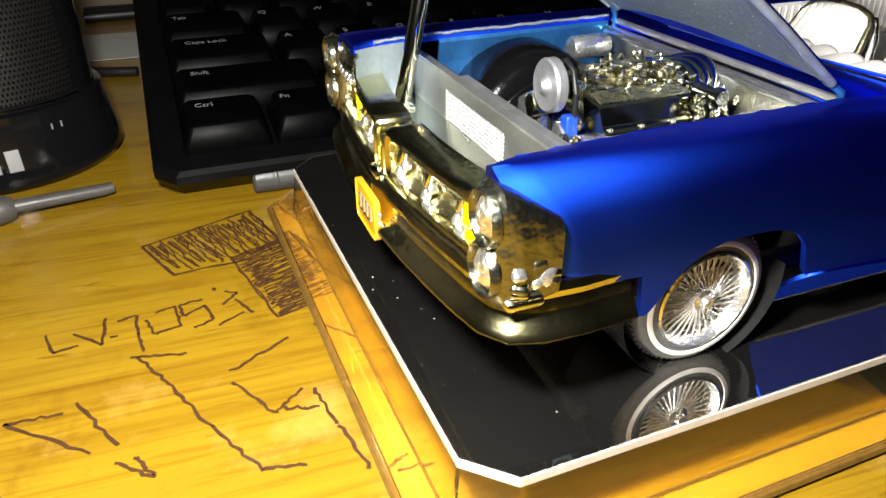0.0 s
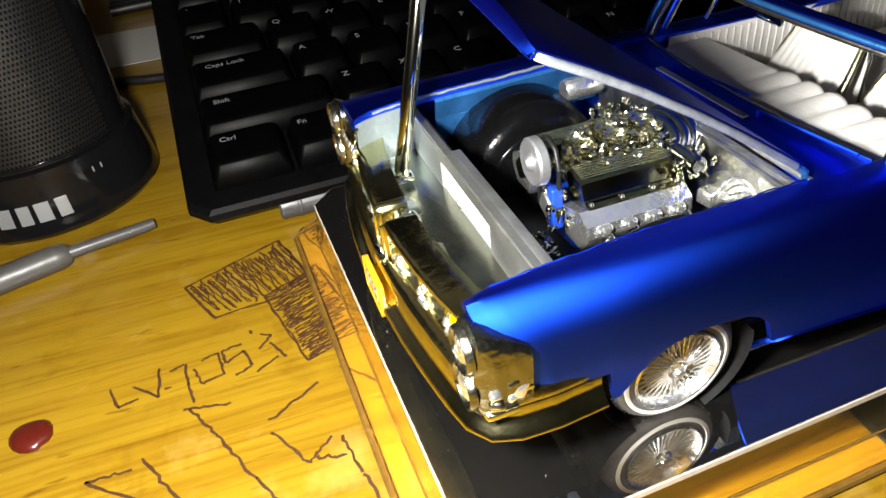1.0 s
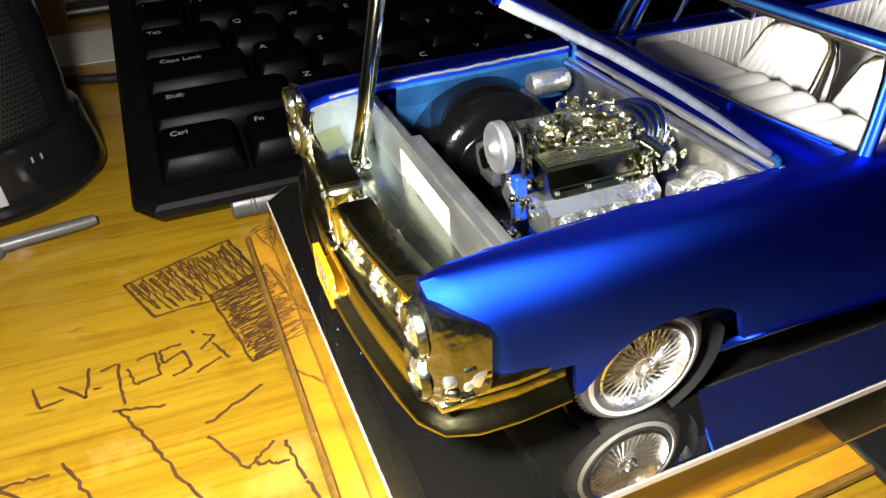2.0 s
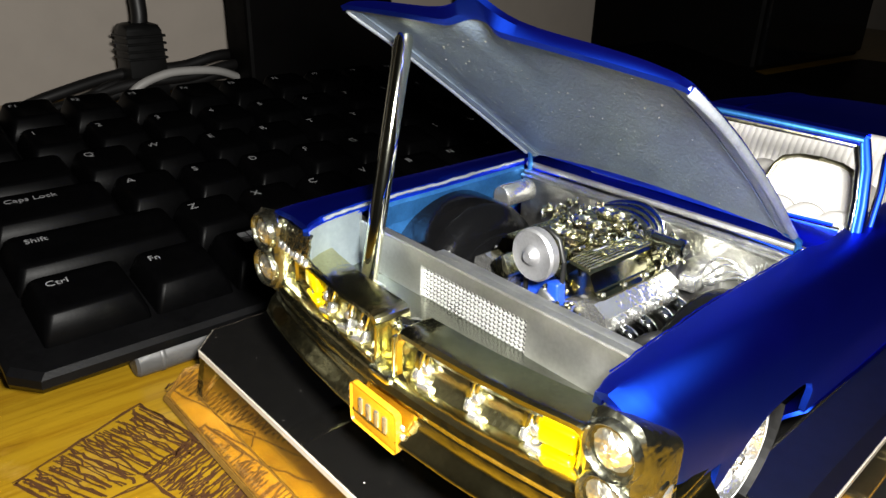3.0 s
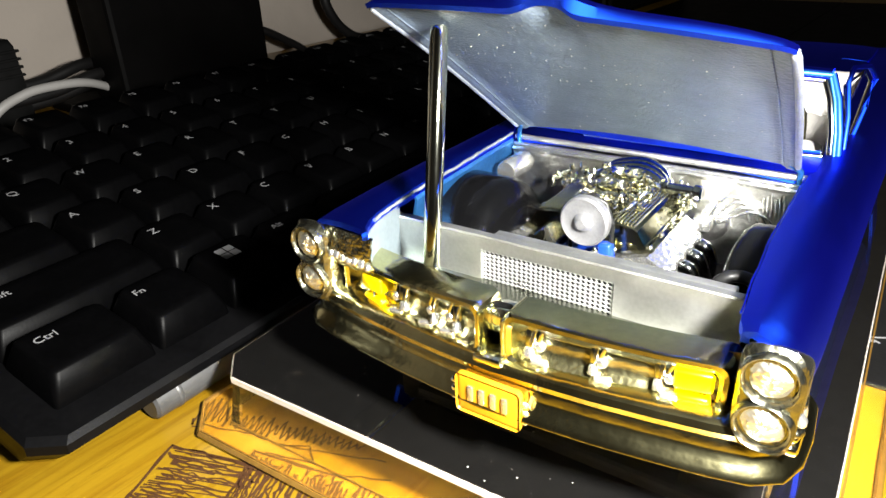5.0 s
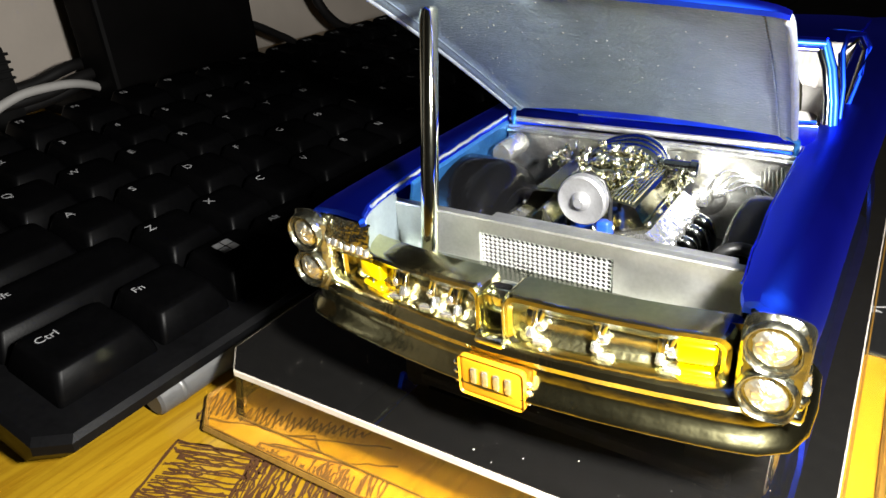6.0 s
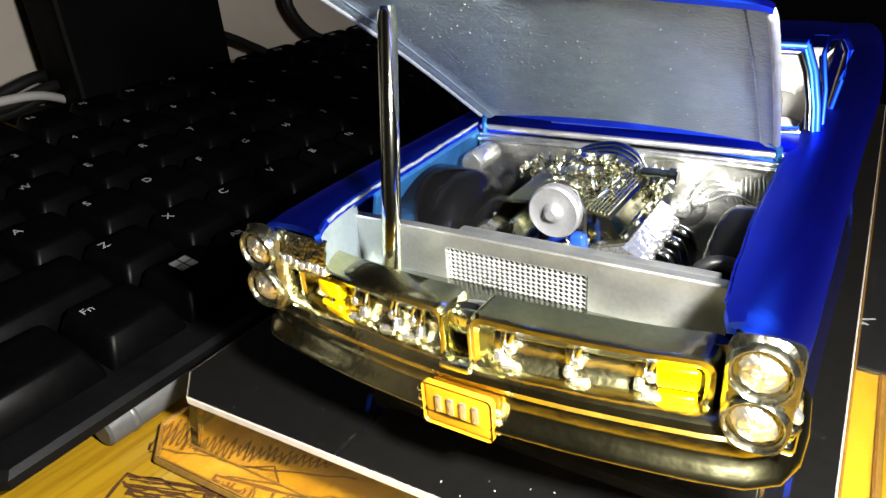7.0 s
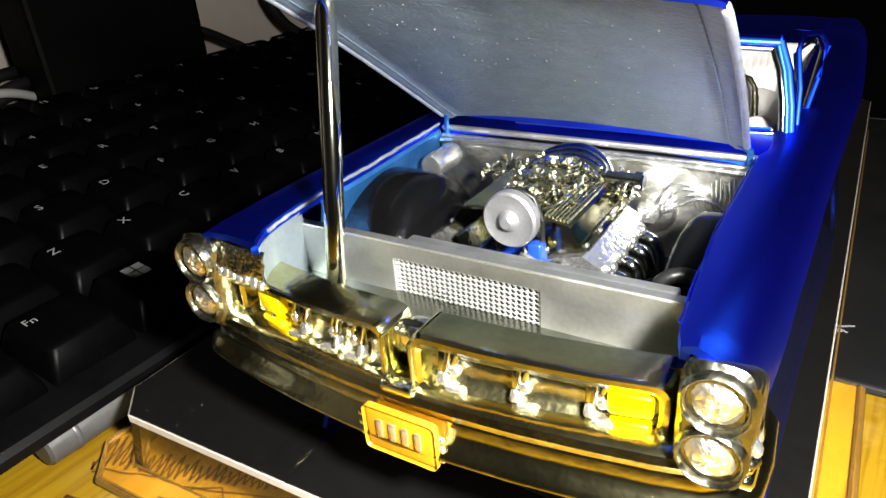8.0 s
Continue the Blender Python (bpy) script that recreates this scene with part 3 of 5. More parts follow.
def spline(pts):
    fine = []
    P = [Vector(p) for p in pts]
    P = [P[0] * 2 - P[1]] + P + [P[-1] * 2 - P[-2]]
    for i in range(1, len(P) - 2):
        for k in range(10):
            t = k / 10
            a, b, c, d = P[i - 1:i + 3]
            fine.append(0.5 * ((2 * b) + (c - a) * t + (2 * a - 5 * b + 4 * c - d) * t * t + (3 * b - a - 3 * c + d) * t ** 3))
    fine.append(P[-2])
    return fine


def cable(pts, r, label, material=None):
    bm = bmesh.new()
    tube(bm, spline(pts), r, 8)
    tagged(part("cable", bm, material or CABLE, smooth=60), label, "cable", group="desk cables")


cable([(-8.6, -6.1, 0.2), (-9.2, -8, 0.2), (-12, -14, 0.2), (-18, -22, 0.2)], 0.2, "thin black cable running behind the loudspeaker")
for dx, dz, r in ((0.0, 0.0, 0.34), (0.5, 0.42, 0.3), (-0.5, 0.85, 0.32)):
    cable([(-20 + dx, -9, r), (-21 + dx, -3, r), (-21.5 + dx, 1.0, 0.5 + dz), (-22 + dx, 4.5, 1.2 + dz), (-22.2 + dx, 8.0, 1.35 + dz), (-22.6 + dx, 11.0, 1.75 + dz), (-25 + dx, 15, 1.2), (-26 + dx, 20, r)], r, "thick black cable arching over the desk behind the keyboard")
cable([(-21.8, 1.2, 0.3), (-21.3, 2.6, 1.3), (-21.6, 4.2, 1.75), (-22, 6, 0.9), (-22.5, 7.5, 0.25)], 0.22, "loop of thin black cable beside the plug")
cable([(-21.4, 3.4, 0.25), (-21.2, 4.3, 0.9), (-21, 5.0, 1.6), (-21, 5.9, 1.98), (-21, 7.1, 2.2), (-21.2, 9.3, 2.05), (-22, 11.2, 1.3), (-23, 13, 0.25), (-24, 15, 0.22)], 0.23, "white cable arching off the desk behind the keyboard", WHITE_PLASTIC)
cable([(-22.6, 19.5, 3.9), (-22, 22.4, 2.6), (-22, 24.5, 1.5), (-22, 27, 0.35), (-21, 32, 0.28)], 0.26, "black cable dropping from the monitor to the desk")
cable([(-22.6, 19.5, 1.6), (-22, 21.7, 0.8), (-22, 23.6, 0.28), (-21, 28, 0.25)], 0.22, "thin black cable leaving the monitor's stand")
cable([(-22.5, 27.2, 11), (-22, 27.7, 5.3), (-22, 28.1, 3.3), (-22, 29.7, 1.5), (-22, 32, 0.7), (-21, 37, 0.4)], 0.36, "black cable hanging behind the monitor")
plug = thing("power_lead", (-22.4, 5.75, 0), "black power lead with a moulded plug standing behind the keyboard", "power lead", rz=8)
bm = bmesh.new()
sheet(bm, [[(x * w, y * w * 1.25, z) for x, y in ((1, 1), (1.12, 0), (1, -1), (0, -1.12), (-1, -1), (-1.12, 0), (-1, 1), (0, 1.12))] for w, z in ((0.74, 0.01), (0.8, 0.1), (0.8, 2.4), (0.76, 4.3), (0.66, 4.6), (0.42, 4.7))], close=True)
plug_body = part("plug", bm, BLACK, plug, "moulded black plug", smooth=50)
for k in range(4):
    bm = bmesh.new()
    box(bm, (0.0, 0, 2.9 + 0.38 * k), (1.84, 2.2, 0.14), 0.05)
    part("grip_rib", bm, BLACK, plug_body)
bm = bmesh.new()
tube(bm, spline([(0, 0.1, 4.4), (0, 0.2, 5.4), (-0.4, 0.2, 7.6), (-1.6, 0.1, 10.5), (-3.4, -0.2, 15)]), 0.42, 10)
part("lead", bm, CABLE, plug, smooth=60)
bm = bmesh.new()
rows = [[(-16.5 + 5 * u, -13 + 9 * v, 0.03 + 0.5 * max(0, v - 0.7) ** 2 + z) for v in (i / 8 for i in range(9))] for u in (0, 0.5, 1) for z in (0,)]
sheet(bm, rows)
paper = thick(part("paper_sheet", bm, PAPER), 0.02, 1)
tagged(paper, "white sheet of paper lying behind the loudspeaker", "paper")

# black folder with pale print beside the stand
bm = bmesh.new()
box(bm, (22.5, 15.0, 0.12), (22, 17.6, 0.2), 0.06)
folder = part("black_folder", bm, BLACK)
tagged(folder, "flat black folder with small pale lettering on the desk", "folder")
for i, w in enumerate((0.12, 0.3, 0.16, 0.26, 0.14)):
    bm = bmesh.new()
    box(bm, (15.05 + 0.1 * i, 7.5 + 0.16 * i, 0.226), (0.35, 0.05, 0.006), 0, Matrix.Rotation(0.5 * (-1) ** i, 4, "Z"))
    part("print_bar", bm, LEGEND, folder, "pale unreadable print")

# added black sheet that stands for the darkness over the desk behind the stand
bm = bmesh.new()
box(bm, (20.0, 45.0, 0.1), (31, 42, 0.18), 0.06)
box(bm, (-2.5, 52.25, 0.1), (13.9, 27.5, 0.18), 0.06)
tagged(part("dark_desk_sheet", bm, CASE_BLACK), "added black sheet for the dark desk behind the model", "desk mat")


# ---- the model car: x to its left, y to its rear, z up from the mirror ----
car = thing("model_car", (11.16, -0.9, 1.335), "candy blue scale model car, bonnet propped open over chrome engine", "model car", rz=2.5)
HUB_Y, REAR_Y, HUB_Z, TYRE_R = 3.3, 15.4, 1.058, 1.09
TOP = [(0, 3.5), (1.5, 3.52), (6, 3.53), (10, 3.5), (14.5, 3.6), (19, 3.4), (20.6, 3.15)]
XOUT = [(0, 3.86), (0.5, 3.92), (2.5, 3.97), (9, 3.97), (14.5, 4.03), (18, 3.9), (20.6, 3.7)]
XIN_LEFT = [(0.0, 3.22), (0.4, 3.12), (1.5, 3.04), (2.85, 2.97), (5.7, 2.96), (6.0, 3.05), (7.4, 2.98), (8.0, 2.92), (15, 2.85), (17.5, 2.7), (20.6, 2.6)]
XIN = [(0.0, 2.42), (0.2, 2.56), (0.45, 2.66), (0.75, 2.72), (1.25, 2.78), (2.2, 2.84), (5.7, 2.98), (6.0, 3.1), (7.4, 2.98), (8.0, 2.92), (15, 2.85), (17.5, 2.7), (20.6, 2.6)]


def bottom(y):
    """Lower edge of the side: front skirt, sill and the two wheel openings."""
    z = 2.02 if y < 2.0 else lerp(y, [(2.0, 1.3), (4.8, 1.3), (7.5, 1.14), (20.6, 1.1)])
    for c, r, top in ((HUB_Y + 0.15, 1.45, 2.3), (REAR_Y, 1.5, 2.1)):
        d = abs(y - c) / r
        if d < 1:
            z = max(z, top * (1 - d ** 3.2) ** 0.45)
    return z


def edge(s, y):
    """Inner edge of the wing top beside the bonnet opening."""
    return lerp(y, XIN_LEFT if s > 0 else XIN)


def side(s):
    ys = sorted({0.02, 0.12, 0.25, 0.4, *[round(0.25 * i, 3) for i in range(2, 83)], 2.1, 2.2, 5.18, 5.24, 5.28, 5.32, 13.86, 13.92, 16.92, 16.97})
    rows = []
    for y in ys:
        zt, xo, xi, zb = lerp(y, TOP), lerp(y, XOUT), edge(s, y), bottom(y)
        sec = [(xi, zt - 0.16), (xi + 0.01, zt - 0.03), (xi + 0.05, zt), (xi * 0.5 + (xo - 0.3) * 0.5, zt + 0.03), (xo - 0.46, zt + 0.01), (xo - 0.36, zt - 0.03), (xo - 0.25, zt - 0.12), (xo - 0.13, zt - 0.28), (xo - 0.04, zt - 0.55), (xo, zt - 0.95)]
        zl = zt - 0.95
        for k in (0.2, 0.4, 0.6, 0.75, 0.88, 1.0):
            z = zl + (zb - zl) * k
            sec.append((xo + 0.02 * math.sin(min(1, (zl - z) / 0.8) * 3.14) - 0.16 * max(0, (2.35 - z) / 1.2) ** 1.6, z))
        # the headlamp end: the edge runs back and down from the tip
        rake = [0, 0, 0, 0, 0, 0, 0.03, 0.16, 0.42, 0.6, 0.64, 0.66, 0.68, 0.7, 0.7, 0.7]
        k = max(0, 1 - y / 2.0)
        rows.append([(s * x, y + r * k, z) for (x, z), r in zip(sec, rake)])
    bm = bmesh.new()
    sheet(bm, rows)
    ob = part("body_side", bm, BLUE, car, "candy blue body side with a wheel opening", smooth=32)
    thick(ob, 0.1, -1)
    return ob


for s in (1, -1):
    side(s)
    # paler overspray inside the wing
    bm = bmesh.new()
    rows = [[(s * (edge(s, y) + dx), y, lerp(y, TOP) + dz) for dx, dz in ((0.0, -0.14), (-0.03, -0.2), (0.06, -0.6), (0.1, -1.1))] for y in [1.78 + 0.24 * i for i in range(17)]]
    sheet(bm, rows)
    thick(part("inner_wing", bm, BLUE_IN, car, "light blue inner wing"), 0.05, 0)
    # bright worn lip round the bonnet opening
    bm = bmesh.new()
    tube(bm, [(s * (edge(s, y) - 0.015), y, lerp(y, TOP) - 0.03 + random.uniform(-0.012, 0.012)) for y in [0.45 + 0.11 * i for i in range(48)]], [(0.03 if s < 0 else 0.012) * random.uniform(0.75, 1.2) for i in range(48)], 8)
    part("opening_lip", bm, ROLLED if s < 0 else BLUE, car, "scraped silver edge" if s < 0 else "", smooth=60)

# cowl, tail and boot
def cross(y, z, w, sag, n=13, x_pow=2):
    return [(-w + 2 * w * i / (n - 1), y + sag * (abs(-1 + 2 * i / (n - 1)) ** x_pow), z - 0.08 * (abs(-1 + 2 * i / (n - 1)) ** 4)) for i in range(n)]
bm = bmesh.new()
sheet(bm, [cross(5.78, 3.34, 3.0, 0.0), cross(5.8, 3.46, 3.0, 0.0), cross(5.95, 3.52, 3.02, 0.03), cross(6.15, 3.55, 3.05, 0.12), cross(6.5, 3.56, 3.05, 0.32)])
cowl = thick(part("cowl", bm, BLUE, car, smooth=40), 0.06)
bm = bmesh.new()
tube(bm, [(x, 5.76, 3.41) for x in (-2.95, -1, 1, 2.95)], 0.06, 10)
part("cowl_lip", bm, SILVER, cowl, "chipped silver front edge")
bm = bmesh.new()
box(bm, (-0.2, 6.06, 3.57), (2.5, 0.14, 0.04), 0.015, Matrix.Rotation(radians(1), 4, "Z"))
part("cowl_vent", bm, SILVER, cowl, "silver cowl vent")
for x, a in ((-1.3, 6), (1.1, 6)):
    bm = bmesh.new()
    tube(bm, [(x, 6.3, 3.66), (x + 0.9, 6.34, 3.7), (x + 1.9, 6.48, 3.7)], 0.03, 6)
    tube(bm, [(x, 6.3, 3.54), (x, 6.3, 3.68)], 0.06, 8)
    part("wiper", bm, BLUE, car, "thin wiper arm")
bm = bmesh.new()
sheet(bm, [cross(15.9, 3.62, 2.75, 0.3), cross(16.6, 3.64, 2.8, 0.1), cross(18.5, 3.56, 2.8, 0), cross(20.3, 3.3, 2.7, 0), cross(20.7, 3.1, 2.65, 0), cross(20.75, 2.0, 2.9, 0), cross(20.6, 0.7, 2.9, 0)])
thick(part("boot_lid", bm, BLUE, car, smooth=45), 0.08)
bm = bmesh.new()
box(bm, (0, 20.75, 1.2), (7.3, 0.5, 0.8), 0.15)
part("rear_bumper", bm, CHROME, car)

# windscreen frame of the open car
def header(x):
    return (x, 7.0 + 0.045 * x * x, 5.05 - 0.014 * x * x)
hx = [-2.85 + 0.285 * i for i in range(21)]
bm = bmesh.new()
rows = [[(x, header(x)[1] + dy, header(x)[2] + dz) for dy, dz in ((0.0, -0.1), (-0.05, -0.04), (-0.02, 0.03), (0.08, 0.07), (0.24, 0.06), (0.3, 0.0), (0.26, -0.07), (0.12, -0.1))] for x in hx]
sheet(bm, rows, close=True)
screen_frame = part("windscreen_frame", bm, BLUE, car, "candy blue windscreen frame", smooth=50)
bm = bmesh.new()
tube(bm, [(x, header(x)[1] - 0.035, header(x)[2] - 0.01) for x in hx], 0.05, 8)
part("header_trim", bm, BLUE_IN, screen_frame, "pale blue front edge", smooth=60)
bm = bmesh.new()
tube(bm, [(x * 0.97, header(x)[1] + 0.03, header(x)[2] - 0.13) for x in hx], 0.05, 8)
part("header_seal", bm, GRILLE_DARK, screen_frame, smooth=60)
bm = bmesh.new()
box(bm, (0, 7.2, 4.76), (0.62, 0.1, 0.2), 0.045, segs=3)
tube(bm, [(0, 7.18, 4.83), (0, 7.08, 4.98)], 0.04, 6)
part("rear_view_mirror", bm, CHROME, screen_frame, "small chrome mirror", smooth=50)
for s in (1, -1):
    top = Vector((s * 2.86, 7.42, 4.93))
    bm = bmesh.new()
    tube(bm, [(s * 3.26, 6.92, 3.48), (s * 3.2, 7.04, 3.95), (s * 3.06, 7.24, 4.5), top], [0.08, 0.075, 0.07, 0.07], 10)
    part("windscreen_pillar", bm, BLUE, screen_frame, smooth=60)
    bm = bmesh.new()
    tube(bm, [(s * 3.2, 6.86, 3.5), (s * 3.14, 6.98, 3.95), (s * 3.0, 7.18, 4.5), (s * 2.82, 7.36, 4.93)], 0.035, 8)
    part("pillar_trim", bm, BLUE_IN, screen_frame, "pale blue front edge", smooth=60)
    bm = bmesh.new()
    tube(bm, [(s * 3.12, 6.98, 3.52), (s * 3.06, 7.1, 3.98), (s * 2.92, 7.28, 4.5), (s * 2.74, 7.44, 4.86)], 0.075, 8)
    part("windscreen_trim", bm, DUCT, screen_frame, "dark chrome inner edge of the screen", smooth=60)
    bm = bmesh.new()
    tube(bm, [(s * 3.3, 7.35, 3.48), (s * 3.24, 7.6, 4.1), (s * 3.1, 7.9, 4.68), (s * 3.12, 8.2, 4.92), (s * 3.34, 8.75, 4.86), (s * 3.46, 9.1, 4.56), (s * 3.4, 8.9, 4.0), (s * 3.32, 8.5, 3.5)], 0.05, 8)
    part("vent_window_frame", bm, BLUE, screen_frame, "blue quarter window frame", smooth=50)
    bm = bmesh.new()
    tube(bm, [(s * 3.23, 7.42, 3.53), (s * 3.17, 7.66, 4.1), (s * 3.04, 7.95, 4.62), (s * 3.26, 8.72, 4.76), (s * 3.37, 8.98, 4.5), (s * 3.26, 8.5, 3.53)], 0.03, 6)
    part("vent_window_seal", bm, CHROME, screen_frame, smooth=50)
    bm = bmesh.new()
    sheet(bm, [[(s * 2.92, y, 3.44), (s * 2.9, y, 2.9), (s * 2.88, y, 1.2)] for y in (7.3, 9, 11, 13, 15.5)])
    thick(part("door_card", bm, WHITE, car, "white ribbed door panel"), 0.05, 0)
    bm = bmesh.new()
    for i in range(38):
        y = 7.8 + 0.2 * i
        tube(bm, [(s * 2.88, y, 3.36), (s * 2.87, y, 2.7), (s * 2.87, y, 2.0)], 0.028, 5)
    part("door_ribs", bm, WHITE, car)
bm = bmesh.new()
tube(bm, [(0.5 * i, 6.5 + 0.035 * (0.5 * i) ** 2, 3.58 - 0.006 * (0.5 * i) ** 2) for i in range(-6, 7)], 0.04, 8)
part("windscreen_base_trim", bm, CHROME, car, smooth=60)

# cabin
bm = bmesh.new()
box(bm, (0, 11.5, 1.25), (5.9, 9.2, 0.1))
part("cabin_floor", bm, WHITE, car)


def rolled(bm, x0, x1, n, y0, y1, z, r, plain=None):
    """Padded cushion: smooth in front, fluted into rolls towards its rounded rear edge."""
    w = (x1 - x0) / n
    rows = []
    for i in range(n * 8 + 1):
        x = x0 + w * i / 8
        h = abs(math.sin(math.pi * i / 8)) ** 0.7 * r
        if plain is not None:
            h *= max(0.0, min(1.0, (x - plain) / 0.8))
        rows.append([(x, y0, z - 0.6)] + [(x, y0 + (y1 - y0) * k + 0.6 * h * max(0, k - 0.5), z - 0.15 * (1 - k) ** 4 + h * min(1, k * 1.2) ** 2) for k in (0.02, 0.1, 0.25, 0.4, 0.55, 0.7, 0.82, 0.92, 0.97)] + [(x, y1 + 0.9 * h, z - 0.1 + 0.5 * h), (x, y1 + 0.6 * h, z - 0.7)])
    sheet(bm, rows)


bm = bmesh.new()
rolled(bm, -2.84, 2.84, 10, 6.5, 8.3, 3.3, 0.1, -1.0)
for v in bm.verts:
    v.co.y += 0.035 * v.co.x ** 2 * max(0, 1 - (v.co.y - 6.5) / 1.9) - 0.01 * v.co.x ** 2
part("dashboard", bm, WHITE, car, "white padded dashboard with rolled rear edge", smooth=60)
for y0, y1, zb, n, r in ((8.2, 9.4, 2.5, 9, 0.08), (10.6, 13.6, 2.5, 9, 0.08)):
    bm = bmesh.new()
    rolled(bm, -2.72, 2.72, n, y0, y1, zb, r)
    part("seat_cushion", bm, WHITE, car, "white tuck-and-roll seat cushion", smooth=60)
for cx in (-1.22, 1.3):
    hw, n = 0.88, 10
    bm = bmesh.new()
    rows = []
    for i in range(n * 4 + 1):
        u = -1 + 2 * i / (n * 4)
        h = abs(math.sin(math.pi * i / 4)) ** 0.7 * 0.03
        tp = 1.42 - 0.22 * abs(u) ** 4
        rows.append([(cx + hw * u * 1.12, 9.55 - h, 2.62), (cx + hw * u * 1.06, 9.95 - h, 2.6 + tp * 0.5), (cx + hw * u * 0.92, 10.3 - h, 2.58 + tp), (cx + hw * u * 0.9, 10.42, 2.62 + tp), (cx + hw * u * 0.92, 10.55, 2.58 + tp), (cx + hw * u * 1.1, 10.6, 2.3)])
    sheet(bm, rows)
    back = part("seat_back", bm, WHITE, car, "white fluted bucket seat back", smooth=50)
    back.location = Vector((0, -0.32, -0.3)) * CM
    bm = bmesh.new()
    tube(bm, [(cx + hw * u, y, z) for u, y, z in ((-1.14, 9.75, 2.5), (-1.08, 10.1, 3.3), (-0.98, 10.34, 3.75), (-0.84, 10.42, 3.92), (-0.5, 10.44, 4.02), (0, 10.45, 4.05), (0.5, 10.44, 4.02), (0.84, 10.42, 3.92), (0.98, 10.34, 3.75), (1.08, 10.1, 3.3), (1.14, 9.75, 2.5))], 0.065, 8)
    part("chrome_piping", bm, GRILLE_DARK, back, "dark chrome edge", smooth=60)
    bm = bmesh.new()
    tube(bm, [(cx + hw * u, y, z) for u, y, z in ((-1.1, 10.5, 2.6), (-1.02, 10.58, 3.5), (-0.86, 10.6, 3.85), (0.86, 10.6, 3.85), (1.02, 10.58, 3.5), (1.1, 10.5, 2.6))], 0.04, 6)
    part("back_shell_edge", bm, CHROME, back, smooth=60)
bm = bmesh.new()
rows = []
for i in range(133):
    x = -2.8 + 5.6 * i / 132
    h = abs(math.sin(math.pi * i / 4)) ** 0.7 * 0.035
    rows.append([(x, 13.75 - h, 2.3), (x, 14.0 - h, 3.0), (x, 14.3 - h, 3.5), (x, 14.45, 3.55), (x, 14.6, 3.5), (x, 14.62, 3.0)])
sheet(bm, rows)
part("rear_seat_back", bm, WHITE, car, "white fluted rear seat back", smooth=50)
bm = bmesh.new()
sheet(bm, [cross(14.6, 3.52, 2.9, 0.0), cross(15.3, 3.6, 2.88, 0.0), cross(16.0, 3.63, 2.84, 0.0)])
thick(part("rear_deck", bm, BLUE, car, "candy blue rear deck", smooth=50), 0.06)


# wheels
def wheel(x, y, s):
    turn = Matrix.Translation((x, y, HUB_Z)) @ Matrix.Rotation(s * math.pi / 2, 4, "Y")
    bm = bmesh.new()
    R = TYRE_R
    lathe(bm, [(0.66, -0.9), (R - 0.12, -0.92), (R - 0.02, -0.8), (R, -0.66), (R, -0.12), (R - 0.02, -0.03), (R - 0.06, 0.04), (R - 0.12, 0.08), (R - 0.15, 0.09), (0.78, 0.1), (0.74, 0.06), (0.74, -0.1)], 48, turn)
    tyre = part("tyre", bm, RUBBER, car, "black tyre with a narrow whitewall", smooth=40)
    bm = bmesh.new()
    for i in range(64):
        k = 2 * math.pi * i / 64
        box(bm, (0, 0, 0), (0.03, 0.05, 0.66), 0, turn @ Matrix.Translation((R * math.cos(k), R * math.sin(k), -0.38)) @ Matrix.Rotation(k, 4, "Z"))
    part("tread_block", bm, RUBBER, tyre)
    bm = bmesh.new()
    lathe(bm, [(R - 0.15, 0.086), (R - 0.155, 0.1), (R - 0.225, 0.114), (R - 0.23, 0.1)], 64, turn)
    part("whitewall", bm, WHITEWALL, tyre, "narrow white band", smooth=60)
    bm = bmesh.new()
    lathe(bm, [(0.76, 0.09), (0.78, 0.13), (0.74, 0.145), (0.7, 0.09), (0.67, -0.05), (0.64, -0.1)], 48, turn)
    rim = part("rim", bm, BRIGHT, car, "chrome wire wheel", smooth=40)
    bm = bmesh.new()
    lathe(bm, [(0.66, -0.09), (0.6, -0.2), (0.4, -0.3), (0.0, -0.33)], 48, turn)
    part("rim_dish", bm, GRILLE_DARK, rim, "chrome rim well, its shade put into the colour", smooth=40)
    bm = bmesh.new()
    for i in range(32):
        for a, dz, r0 in ((0.42, 0.03, 0.16), (-0.42, -0.03, 0.16), (0.2, -0.14, 0.12)):
            k = 2 * math.pi * (i + (0.5 if dz < 0 else 0)) / 32
            p, q = Vector((r0 * math.cos(k), r0 * math.sin(k), dz + 0.05)), Vector((0.68 * math.cos(k + a), 0.68 * math.sin(k + a), dz * 0.6 - 0.02))
            tube(bm, [turn @ p, turn @ q], 0.013, 6, False)
    part("spokes", bm, SPOKE, rim, "fine chrome wire spokes")
    bm = bmesh.new()
    lathe(bm, [(0.0, 0.2), (0.07, 0.2), (0.09, 0.17), (0.1, 0.12), (0.17, 0.1), (0.18, 0.05), (0.15, -0.1)], 20, turn)
    for i in range(3):
        k = 2 * math.pi * i / 3
        box(bm, (0, 0, 0), (0.1, 0.06, 0.03), 0.01, turn @ Matrix.Translation((0.15 * math.cos(k), 0.15 * math.sin(k), 0.14)) @ Matrix.Rotation(k, 4, "Z"))
    part("knock_off_hub", bm, BRIGHT, rim, "chrome knock-off hub", smooth=40)


